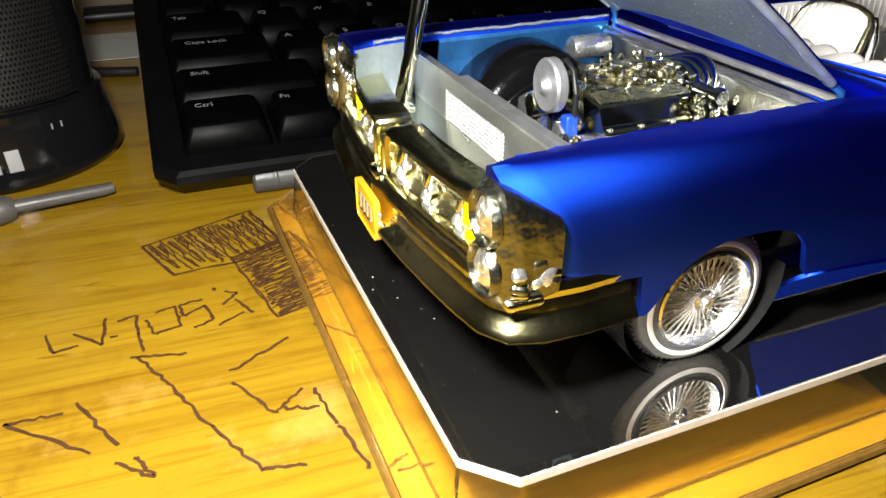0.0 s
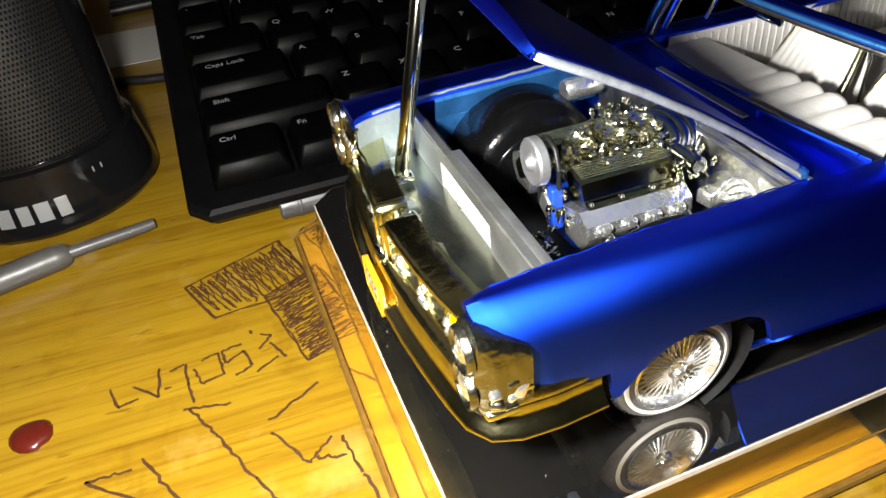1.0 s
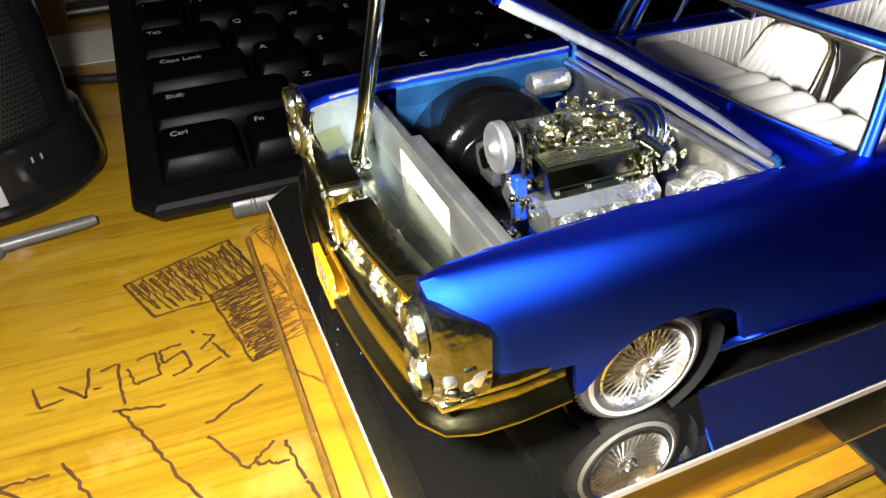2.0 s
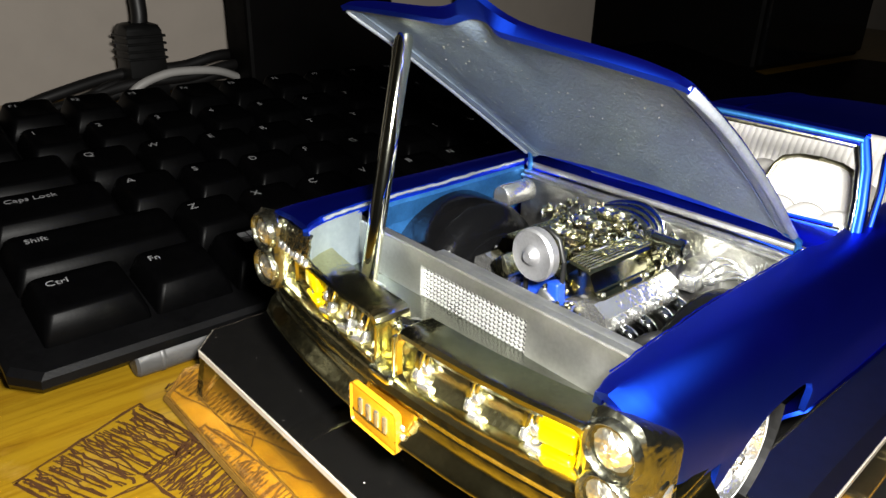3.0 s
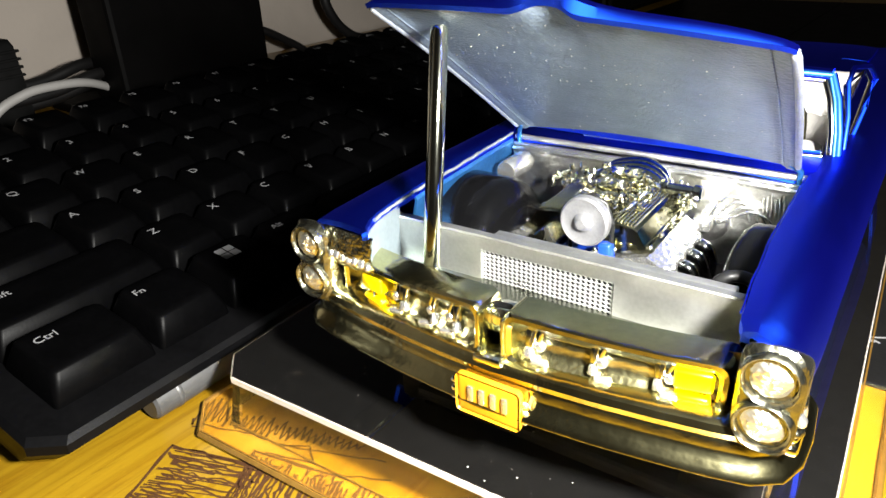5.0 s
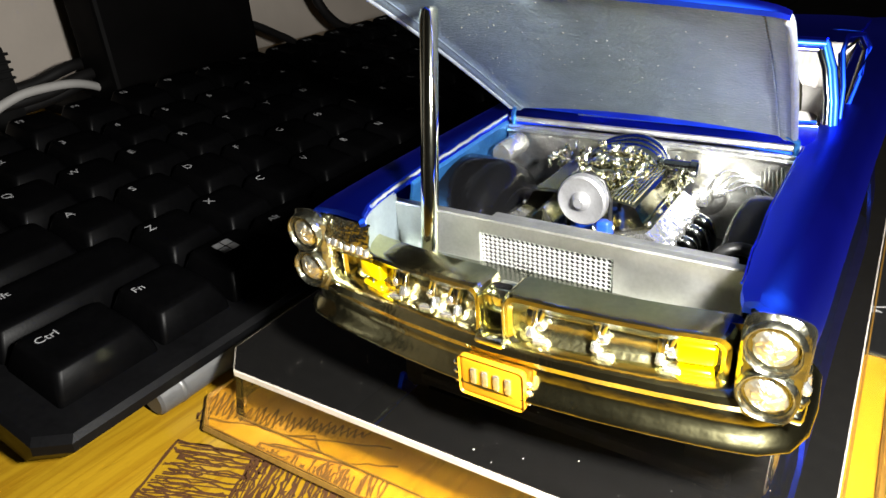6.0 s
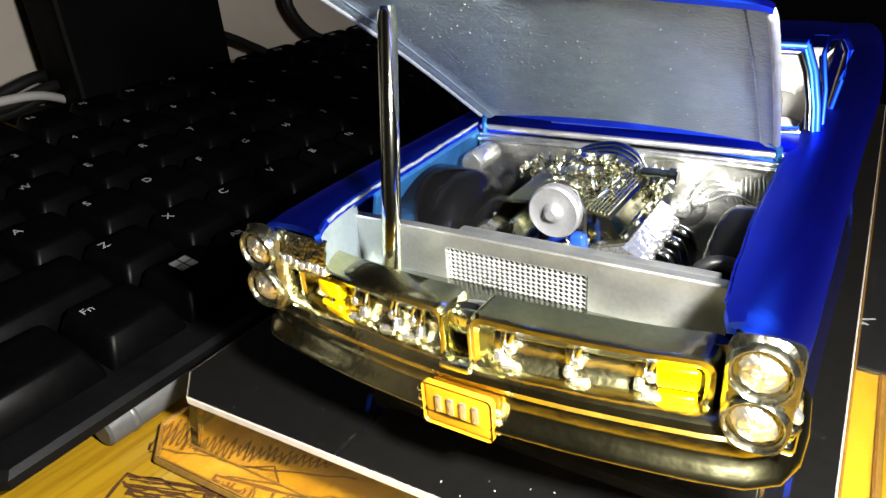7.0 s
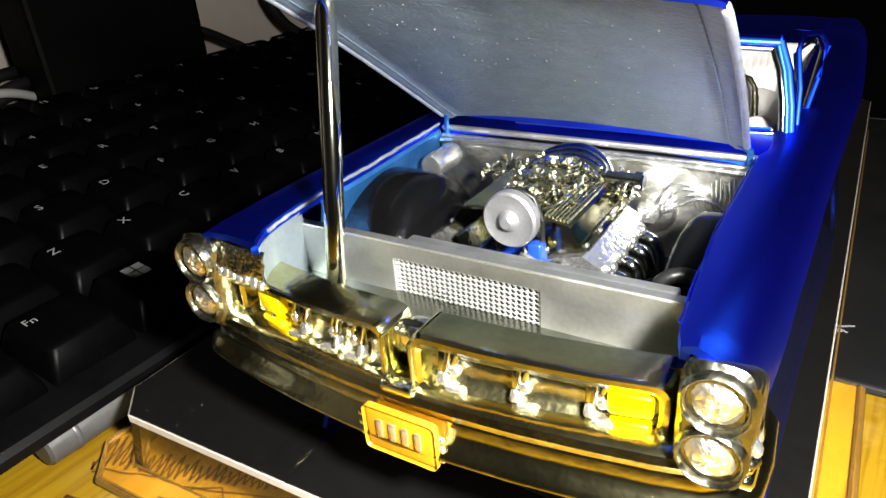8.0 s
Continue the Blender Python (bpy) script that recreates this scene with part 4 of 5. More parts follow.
for s in (1, -1):
    for y in (HUB_Y, REAR_Y):
        wheel(s * 3.47, y, s)
        bm = bmesh.new()
        lathe(bm, [(1.35, -1.3), (1.35, 0.0)], 28, Matrix.Translation((s * 3.6, y, 1.15)) @ Matrix.Rotation(s * math.pi / 2, 4, "Y"), (radians(-100) if s > 0 else radians(80), radians(100) if s > 0 else radians(280)))
        part("wheel_arch", bm, BLACK, car, "black wheel arch liner")
bm = bmesh.new()
box(bm, (0, 10.5, 1.0), (6.2, 17.5, 0.3), 0.1)
chassis = part("chassis", bm, PAN_BLACK, car, "black chassis pan")
for y in (HUB_Y, REAR_Y):
    bm = bmesh.new()
    tube(bm, [(-3.3, y, HUB_Z), (3.3, y, HUB_Z)], 0.12, 10)
    part("axle", bm, STEEL, chassis)
for s in (1, -1):
    bm = bmesh.new()
    tube(bm, [(s * 3.15, y, 0.36) for y in (5.0, 8, 11, 13.8)], 0.035, 8)
    part("rocker_moulding", bm, BRIGHT, car, "thin bright sill moulding", smooth=60)
    bm = bmesh.new()
    sheet(bm, [[(s * (lerp(y, XOUT) - 0.13 - k * (lerp(y, XOUT) - 0.13 - 3.15) - 0.08 * math.sin(3.14 * k)), y, bottom(y) * (1 - k) + 0.38 * k) for k in (0.0, 0.25, 0.5, 0.75, 1.0)] for y in (4.86, 5.2, 6, 7, 8, 9.5, 11, 12.5, 13.86)])
    thick(part("rocker_panel", bm, BLUE, car, "candy blue sill curving under the body", smooth=50), 0.06, 0)


# front end
def yf(x):
    return -0.25 + 0.04 * x * x
def front_skin(zs, x0, x1, out, n=24):
    return [[(x0 + (x1 - x0) * i / n, yf(x0 + (x1 - x0) * i / n) + o, z) for i in range(n + 1)] for z, o in zip(zs, out)]


bumper_plan = [(0, -0.47), (0.8, -0.45), (1.6, -0.4), (2.4, -0.31), (3.1, -0.21), (3.6, -0.1), (3.88, 0.1), (4.0, 0.45), (4.02, 1.0), (3.96, 1.75)]
bumper_plan = [(-x, y) for x, y in bumper_plan[:0:-1]] + bumper_plan
prof = [(-0.5, 2.16), (-0.18, 2.15), (-0.09, 2.1), (-0.06, 2.02), (-0.08, 1.94), (-0.12, 1.9), (-0.1, 1.86), (-0.09, 1.74), (-0.06, 1.67), (0.0, 1.6), (0.06, 1.53), (0.1, 1.475), (0.108, 1.45), (0.095, 1.435), (0.04, 1.425), (-0.5, 1.42)]
rows = []
for i, (x, y) in enumerate(bumper_plan):
    a, b = bumper_plan[max(i - 1, 0)], bumper_plan[min(i + 1, len(bumper_plan) - 1)]
    n = Vector((b[1] - a[1], -(b[0] - a[0]), 0)).normalized()
    rows.append([(x + n.x * o, y + n.y * o, z + 0.02 * abs(x)) for o, z in prof])
bm = bmesh.new()
sheet(bm, rows)
bumper = part("front_bumper", bm, FRONT_CHROME, car, "bright chrome wraparound bumper", smooth=30)
thick(bumper, 0.05, 0)
bm = bmesh.new()
box(bm, (0.12, -0.56, 1.6), (1.08, 0.06, 0.68), 0.08, segs=3)
plate = part("number_plate", bm, PLATE, bumper, "yellow moulded plate with raised chrome bars", smooth=40)
for i in range(4):
    bm = bmesh.new()
    box(bm, (-0.17 + 0.19 * i, -0.595, 1.63), (0.1, 0.05, 0.27), 0.025)
    part("raised_bar", bm, BRIGHT, plate, smooth=40)
for sx in (-0.53, 0.67):
    bm = bmesh.new()
    for k in range(3):
        lathe(bm, [(0, 0.05), (0.04, 0.04), (0.055, 0.0)], 10, Matrix.Translation((sx + 0.04, -0.53, 1.44 + 0.15 * k)) @ ALONG_Y)
    part("plate_bolt", bm, BRIGHT, plate, smooth=60)

for s in (1, -1):
    gx0, gx1 = 0.26, 3.1
    # frame: a rounded bar round the grille half
    loop = []
    zc0, zc1, rr = 2.14, 2.87, 0.16
    for cx, cz, a0 in ((gx1 - rr, zc1 - rr, 0), (gx0 + rr, zc1 - rr, 90), (gx0 + rr, zc0 + rr, 180), (gx1 - rr, zc0 + rr, 270)):
        for a in (0, 22, 45, 67, 90):
            k = radians(a0 + a)
            loop.append((cx + rr * math.cos(k), cz + rr * math.sin(k)))
    dense = []
    for i, p in enumerate(loop):
        q = loop[(i + 1) % len(loop)]
        for k in range(4):
            dense.append((p[0] + (q[0] - p[0]) * k / 4, p[1] + (q[1] - p[1]) * k / 4))
    bm = bmesh.new()
    rows = []
    for grow, dy in ((0.1, 0.55), (0.1, 0.06), (0.06, -0.02), (0.0, -0.03), (-0.05, 0.02), (-0.07, 0.3)):
        mx, mz = (gx0 + gx1) / 2, (zc0 + zc1) / 2
        ring = []
        for x, z in dense:
            ex, ez = x + grow * (1 if x > mx else -1) * min(1, abs(x - mx) / 1.1), z + grow * (1 if z > mz else -1) * min(1, abs(z - mz) / 0.4)
            ring.append((s * ex, yf(ex) + dy, ez - 0.022 * (ex - gx0) * (ez > mz)))
        rows.append(ring)
    sheet(bm, rows, close=True)
    shell = part("grille_frame", bm, FRONT_CHROME, car, "chrome grille surround", smooth=40)
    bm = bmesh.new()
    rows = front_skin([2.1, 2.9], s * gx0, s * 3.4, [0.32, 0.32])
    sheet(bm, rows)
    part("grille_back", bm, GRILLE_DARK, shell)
    for i in range(7):
        bm = bmesh.new()
        z = 2.53 + 0.044 * i
        tube(bm, [(s * (gx0 + (2.45 - gx0) * k / 8), yf(gx0 + (2.45 - gx0) * k / 8) + 0.26, z) for k in range(9)], 0.016, 6)
        part("grille_bar", bm, CHROME, shell, "fine horizontal chrome bar", smooth=60)
    bm = bmesh.new()
    sheet(bm, [[(s * x, yf(x) + dy, z) for x in [gx0 + 0.03 + (3.05 - gx0) * k / 10 for k in range(11)]] for dy, z in ((0.3, 2.57), (0.26, 2.55), (0.25, 2.44), (0.24, 2.34), (0.18, 2.25), (0.1, 2.2), (0.04, 2.14))])
    thick(part("grille_ledge", bm, LEDGE, shell, "sloping chrome ledge under the bars", smooth=60), 0.03, 0)
    for x, w in ((0.56, 0.16), (1.48, 0.12), (2.33, 0.14)) if s > 0 else ((0.7, 0.12), (1.13, 0.07), (1.77, 0.17)):
        bm = bmesh.new()
        for q, g in ((-0.5, 0.35), (0.5, -0.35)):   # two blades meeting in a ridge
            box(bm, (s * (x + q * w * 0.55), yf(x) + 0.16, 2.63), (w * 0.62, 0.1, 0.38), 0.03, Matrix.Rotation(g * s, 4, "Z") @ Matrix.Rotation(-0.3, 4, "X"))
        box(bm, (s * (x + w * 0.95), yf(x) + 0.19, 2.62), (0.06, 0.16, 0.22), 0.025, Matrix.Rotation(0.3, 4, "Y"))
        upright = part("grille_upright", bm, CHROME, shell, "chrome upright with a bright stepped foot", smooth=30)
        bm = bmesh.new()
        box(bm, (s * (x + w * 0.9), yf(x) + 0.15, 2.47), (0.13, 0.16, 0.14), 0.045, Matrix.Rotation(-0.5, 4, "Y"), 3)
        box(bm, (s * (x - 0.01), yf(x) + 0.11, 2.34), (w * 0.9, 0.16, 0.18), 0.05, Matrix.Rotation(-0.45, 4, "X"), 3)
        box(bm, (s * (x + 0.15), yf(x) + 0.08, 2.24), (0.24, 0.12, 0.09), 0.035, Matrix.Rotation(0.2, 4, "Z"), 3)
        part("upright_foot", bm, BRIGHT, upright, smooth=40)
    lx = 2.74 if s > 0 else 2.46
    for zc, hh, ww in ((2.53, 0.3, 0.5), (2.24, 0.13, 0.46)):
        bm = bmesh.new()
        box(bm, (s * lx, yf(lx) + 0.13, zc), (ww, 0.22, hh), 0.06, Matrix.Rotation(s * 0.21, 4, "Z"), 3)
        part("turn_lamp", bm, AMBER, shell, "amber turn lamp", smooth=50)
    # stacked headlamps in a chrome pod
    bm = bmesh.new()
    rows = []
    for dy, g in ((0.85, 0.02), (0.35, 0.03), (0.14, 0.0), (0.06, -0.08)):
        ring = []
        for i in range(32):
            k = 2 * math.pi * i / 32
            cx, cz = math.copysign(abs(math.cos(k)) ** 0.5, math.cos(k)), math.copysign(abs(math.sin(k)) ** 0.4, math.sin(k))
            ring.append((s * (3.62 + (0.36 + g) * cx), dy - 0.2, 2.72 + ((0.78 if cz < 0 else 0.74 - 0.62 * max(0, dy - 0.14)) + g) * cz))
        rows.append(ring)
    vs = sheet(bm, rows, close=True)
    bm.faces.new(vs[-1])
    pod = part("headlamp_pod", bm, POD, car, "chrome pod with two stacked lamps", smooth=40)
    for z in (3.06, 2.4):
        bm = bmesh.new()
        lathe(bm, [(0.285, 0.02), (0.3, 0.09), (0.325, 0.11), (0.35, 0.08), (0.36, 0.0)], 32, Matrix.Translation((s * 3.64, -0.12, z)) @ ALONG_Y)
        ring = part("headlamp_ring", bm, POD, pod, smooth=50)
        bm = bmesh.new()
        lathe(bm, [(0.0, 0.12), (0.05, 0.118), (0.1, 0.107), (0.15, 0.09), (0.19, 0.066), (0.23, 0.036), (0.26, 0.0), (0.285, -0.03)], 22, Matrix.Translation((s * 3.64, -0.12, z)) @ ALONG_Y)
        for v in bm.verts:
            v.co += Vector((random.uniform(-1, 1), random.uniform(-1, 1), random.uniform(-1, 1))) * 0.011
        part("reflector", bm, LAMP_BOWL, ring, "faceted chrome reflector")
    for i in range(9):   # crumpled bosses moulded into the pod's flank
        bm = bmesh.new()
        turn = Matrix.Rotation(s * random.uniform(-0.9, -0.1), 4, "Y") @ Matrix.Rotation(random.uniform(-0.5, 0.5), 4, "X")
        box(bm, (s * random.uniform(3.95, 3.99), random.uniform(0.05, 0.6), random.uniform(2.16, 2.75)), (0.12, random.uniform(0.14, 0.3), random.uniform(0.12, 0.3)), 0.055, turn, 3)
        part("pod_panel", bm, (BRIGHT, POD, CHROME)[i % 3], pod, smooth=60)
    bm = bmesh.new()
    box(bm, (s * 3.7, 0.2, 2.06), (0.72, 0.5, 0.14), 0.06)
    part("lamp_shelf", bm, CHROME, pod, smooth=40)
# nose divider between the grilles and the header shelf behind them
bm = bmesh.new()
rows = [[(x, y, z) for x, y in ((-0.2, -0.05), (-0.17, 0.12), (-0.1, 0.16), (0.1, 0.16), (0.17, 0.12), (0.2, -0.05))] for z in (2.05, 2.12, 2.78, 2.84)]
sheet(bm, rows)
part("nose_divider", bm, BLACK_GLOSS, car, "dark split between the grilles", smooth=40)
for sx in (-0.2, 0.2):
    bm = bmesh.new()
    box(bm, (sx, -0.22, 2.49), (0.06, 0.2, 0.72), 0.03)
    part("divider_edge", bm, FRONT_CHROME, car, smooth=40)
bm = bmesh.new()
box(bm, (0, -0.28, 2.15), (0.48, 0.3, 0.14), 0.05)
part("divider_foot", bm, CHROME, car, smooth=40)
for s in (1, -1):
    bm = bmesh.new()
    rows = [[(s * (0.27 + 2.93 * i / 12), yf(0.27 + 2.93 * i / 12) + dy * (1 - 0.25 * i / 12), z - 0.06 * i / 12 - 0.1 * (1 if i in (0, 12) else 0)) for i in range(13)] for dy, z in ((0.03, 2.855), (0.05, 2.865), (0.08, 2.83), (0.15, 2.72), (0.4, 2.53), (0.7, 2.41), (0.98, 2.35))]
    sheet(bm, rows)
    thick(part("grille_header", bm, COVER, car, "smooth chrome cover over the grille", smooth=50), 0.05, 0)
bm = bmesh.new()
box(bm, (0, 0.22, 2.56), (0.42, 0.46, 0.42), 0.11, segs=3)
part("nose_bracket", bm, CHROME, car, "small chrome nose bracket", smooth=45)
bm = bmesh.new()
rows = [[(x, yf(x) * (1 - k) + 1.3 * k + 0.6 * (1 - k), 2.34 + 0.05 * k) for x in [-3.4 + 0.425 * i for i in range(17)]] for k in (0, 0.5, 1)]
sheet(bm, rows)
thick(part("radiator_shelf", bm, COVER, car, "chrome shelf, dark reflection put into its colour"), 0.06, 0)

# radiator wall with its fine mesh
RX0, RX1, RZ0, RZ1, RY = -1.1, 1.2, 2.1, 2.97, 1.25
bm = bmesh.new()
box(bm, (0, RY + 0.2, 2.4), (6.0, 0.04, 1.58))
rad = part("radiator_wall", bm, BLACK, car, "silver painted radiator support")
for c, sz in (((-2.05, RY + 0.06, 2.4), (1.9, 0.12, 1.58)), ((2.1, RY + 0.06, 2.4), (1.8, 0.12, 1.58)), ((0.05, RY + 0.06, 3.08), (2.3, 0.12, 0.22)), ((0.05, RY + 0.06, 1.85), (2.3, 0.12, 0.5))):
    bm = bmesh.new()
    box(bm, c, sz)
    part("wall_panel", bm, SILVER, rad)
bm = bmesh.new()
box(bm, (0.05, RY + 0.14, 2.535), (2.36, 0.1, 0.9))
part("radiator_core", bm, BLACK, rad)
bm = bmesh.new()
box(bm, (0.95, RY + 0.25, 2.41), (3.8, 0.2, 1.62), 0.03)
part("radiator_tank", bm, SILVER, rad, "grey painted radiator behind its support", smooth=40)
bm = bmesh.new()
for i in range(27):
    x = RX0 + (RX1 - RX0) * (i + 0.5) / 27
    tube(bm, [(x, RY + 0.075, RZ0), (x, RY + 0.075, RZ1)], 0.01, 5, False)
for j in range(12):
    z = RZ0 + (RZ1 - RZ0) * (j + 0.5) / 12
    tube(bm, [(RX0, RY + 0.065, z), (RX1, RY + 0.065, z)], 0.01, 5, False)
    for i in range(27):
        x = RX0 + (RX1 - RX0) * (i + 0.5) / 27
        lathe(bm, [(0, 0.034), (0.018, 0.025), (0.025, 0.0), (0.025, -0.02)], 6, Matrix.Translation((x, RY + 0.065, z)) @ ALONG_Y)
tagged(part("radiator_mesh", bm, MESH_METAL, rad, "fine bright woven mesh"), kind="stuff")
bm = bmesh.new()
box(bm, (0, RY + 0.1, 3.19), (5.96, 0.16, 0.05), 0.015)
part("radiator_top", bm, SILVER, rad)

for s in (-1,):
    bm = bmesh.new()
    plan = [(2.8, 1.3), (2.77, 1.1), (2.72, 0.8), (2.66, 0.5), (2.57, 0.25), (2.44, 0.04)]
    sheet(bm, [[(s * x, y, z) for x, y in plan] for z in (1.7, 2.3, 2.9, 3.4)])
    thick(part("splash_panel", bm, SPLASH, rad, "grey-blue panel joining the wing", smooth=60), 0.02, 0)

bm = bmesh.new()
sheet(bm, [[(-2.38 - 0.95 * k, 0.06 - 0.05 * math.sin(3.14 * k) + dy, z + 0.05 * k) for k in (0.0, 0.12, 0.3, 0.5, 0.7, 0.88, 1.0)] for dy, z in ((0.0, 2.72), (-0.07, 2.88), (-0.1, 3.04), (-0.05, 3.16), (-0.06, 3.24), (0.0, 3.36))])
filler = thick(part("corner_filler", bm, FITTING, car, "bright chrome filler under the wing tip", smooth=50), 0.04, 0)
for i in range(7):
    bm = bmesh.new()
    box(bm, (-2.42 - 0.13 * i, -0.07, 2.88 + 0.025 * (i % 3) + 0.012 * i), (0.09 + 0.02 * (i % 2), 0.1, 0.13 + 0.03 * (i % 3)), 0.035, Matrix.Rotation(0.5 - 0.2 * (i % 3), 4, "Z") @ Matrix.Rotation(-0.5, 4, "X"), 3)
    part("moulded_boss", bm, BRIGHT, filler, smooth=50)

# bay: firewall, floor, wheel domes
bm = bmesh.new()
box(bm, (0, 5.68, 2.36), (5.9, 0.12, 1.9), 0.03)
fire = part("firewall", bm, SILVER_ROUGH, car, "cast silver bulkhead")
bm = bmesh.new()
tube(bm, [(-2.9, 5.55, 3.2), (-1, 5.55, 3.24), (1, 5.55, 3.24), (2.9, 5.55, 3.2)], 0.05, 8)
for i in range(8):
    x = 2.3 + 0.07 * i
    tube(bm, [(x, 5.6, 2.2 + 0.02 * (i % 4)), (x + 0.06, 5.57, 2.75), (x + 0.02, 5.6, 2.98 + 0.05 * (i % 3))], 0.022, 4, False)
part("firewall_ribs", bm, SILVER_ROUGH, fire)
bm = bmesh.new()
box(bm, (0, 2.85, 1.42), (6.6, 5.5, 0.1))
part("bay_floor", bm, BLACK, car)
for s in (1, -1):
    bm = bmesh.new()
    lathe(bm, [(q, h * (1.0 if s < 0 else 0.5)) for q, h in ((0.0, 1.5), (0.5, 1.49), (1.0, 1.44), (1.3, 1.34), (1.5, 1.16), (1.58, 0.92), (1.6, 0.5), (1.6, 0.0))], 40, Matrix.Translation((s * 3.02, HUB_Y + 0.2, 1.66)) @ Matrix.Rotation(-s * math.pi / 2, 4, "Y"))
    for r in (0.62, 1.08) if s < 0 else ():   # pressed rings
        lathe(bm, [(r - 0.05, 1.44), (r, 1.53 - 0.1 * (r > 1)), (r + 0.05, 1.44 - 0.1 * (r > 1))], 40, Matrix.Translation((s * 3.02, HUB_Y + 0.2, 1.66)) @ Matrix.Rotation(-s * math.pi / 2, 4, "Y"))
    part("wheel_house", bm, HOUSE_BLACK, car, "glossy black rounded inner wheel house", smooth=50)

# engine
bm = bmesh.new()
box(bm, (0.15, 3.98, 2.0), (1.5, 2.2, 1.2), 0.12)
engine = part("engine_block", bm, ENGINE_BLUE, car, "blue engine block with chrome dress-up parts")
engine.location, engine.scale = Vector((-0.14, 0.22, -0.28)) * CM, (0.84, 1, 1)
for s in (1, -1):
    def bank(profile, y0, y1, cx=0.08):
        """A bank piece: cross-section of (x, z) run along y."""
        bm = bmesh.new()
        ring = lambda y, g: [(s * (x * g + (1 - g) * 1.1) + cx, y, z * g + (1 - g) * 2.95) for x, z in profile]
        vs = sheet(bm, [ring(y0, 0.94), ring(y0 + 0.04, 1.0), ring(y1 - 0.04, 1.0), ring(y1, 0.94)], close=True)
        bm.faces.new(vs[0]), bm.faces.new(vs[-1])
        return bm
    bm = bank([(1.72, 2.42), (1.8, 2.56), (1.76, 2.78), (1.44, 2.94), (0.72, 2.76), (0.9, 2.2), (1.5, 2.2)], 2.66, 4.72)
    head = part("cylinder_head", bm, ALLOY, engine, "silver cylinder head", smooth=30)
    for i in range(4):
        bm = bmesh.new()
        box(bm, (s * 1.79 + 0.08, 2.98 + 0.47 * i, 2.66), (0.2, 0.3, 0.2), 0.07, Matrix.Rotation(s * 0.3, 4, "Y"), 3)
        lathe(bm, [(0, 0.1), (0.06, 0.09), (0.09, 0.03), (0.09, 0)], 12, Matrix.Translation((s * 1.84 + 0.08, 2.98 + 0.47 * i, 2.68)) @ Matrix.Rotation(s * 1.2, 4, "Y"))
        part("exhaust_port", bm, ALLOY, head, smooth=50)
    bm = bank([(1.46, 2.92), (1.46, 2.97), (1.36, 3.0), (1.34, 3.04), (1.3, 3.05), (1.14, 3.3), (1.08, 3.33), (0.6, 3.38), (0.52, 3.32), (0.7, 2.8)], 2.82, 4.66)
    vc = part("valve_cover", bm, VALVE, engine, "dark chrome valve cover with gilt ribs", smooth=25)
    for i in range(7):
        bm = bmesh.new()
        x, z = 0.62 + 0.072 * i, 3.378 - 0.0075 * i
        box(bm, (s * x + 0.08, 3.74, z + 0.012), (0.034, 1.72, 0.05), 0.012)
        part("cover_rib", bm, GOLD_CHROME, vc)
    bm = bmesh.new()
    for y in (2.92, 3.5, 4.1, 4.56):
        lathe(bm, [(0, 0.05), (0.035, 0.045), (0.045, 0.0)], 8, Matrix.Translation((s * 1.4 + 0.08, y, 2.99)))
    part("cover_bolt", bm, BRIGHT, vc, smooth=50)
    for i in range(4):
        y = 3.05 + 0.5 * i
        bm = bmesh.new()
        tube(bm, spline([(s * 1.8 + 0.08, y, 2.5), (s * 2.05 + 0.08, y, 2.42), (s * 2.15 + 0.08, y + 0.12, 2.1), (s * 2.1 + 0.08, 4.7, 1.7)]), 0.12, 10)
        part("exhaust_runner", bm, DUCT, engine, smooth=50)
bm = bmesh.new()
box(bm, (0.15, 3.95, 3.0), (1.1, 2.0, 0.3), 0.1)
manifold = part("intake_manifold", bm, GOLD_CHROME, engine, smooth=45)
for s in (1, -1):
    for i in range(4):
        bm = bmesh.new()
        tube(bm, [(0.15, 3.2 + 0.5 * i, 3.12), (0.15 + s * 0.45, 3.2 + 0.5 * i, 3.1), (0.15 + s * 0.75, 3.2 + 0.5 * i, 2.85)], 0.13, 8)
        part("intake_runner", bm, GOLD_CHROME, engine, smooth=45)
for i in range(3):
    y = 3.25 + 0.68 * i
    bm = bmesh.new()
    box(bm, (0.15, y, 3.32), (0.62, 0.46, 0.3), 0.06)
    lathe(bm, [(0.0, 0.02), (0.14, 0.02), (0.2, 0.16), (0.23, 0.18), (0.24, 0.12), (0.2, 0.0)], 16, Matrix.Translation((0.0, y, 3.47)))
    lathe(bm, [(0.0, 0.02), (0.14, 0.02), (0.2, 0.16), (0.23, 0.18), (0.24, 0.12), (0.2, 0.0)], 16, Matrix.Translation((0.34, y, 3.47)))
    for q in range(14):
        a, h = Vector((0.15 + random.uniform(-0.5, 0.5), y + random.uniform(-0.3, 0.3), 3.15 + random.uniform(0, 0.4))), random.uniform(0.04, 0.09)
        lathe(bm, [(0.0, h), (h * 0.8, h * 0.6), (h, 0.0), (h * 0.6, -h), (0, -h)], 8, Matrix.Translation(a) @ Matrix.Rotation(random.uniform(0, 3), 4, "X"))
    carb = part("carburettor", bm, FITTING, engine, "yellow-tinted chrome carburettor", smooth=40)
    bm = bmesh.new()
    tube(bm, [(0.5, y - 0.1, 3.35), (0.72, y, 3.42), (0.75, y + 0.5, 3.4)], 0.025, 6)
    part("throttle_rod", bm, CHROME, carb)


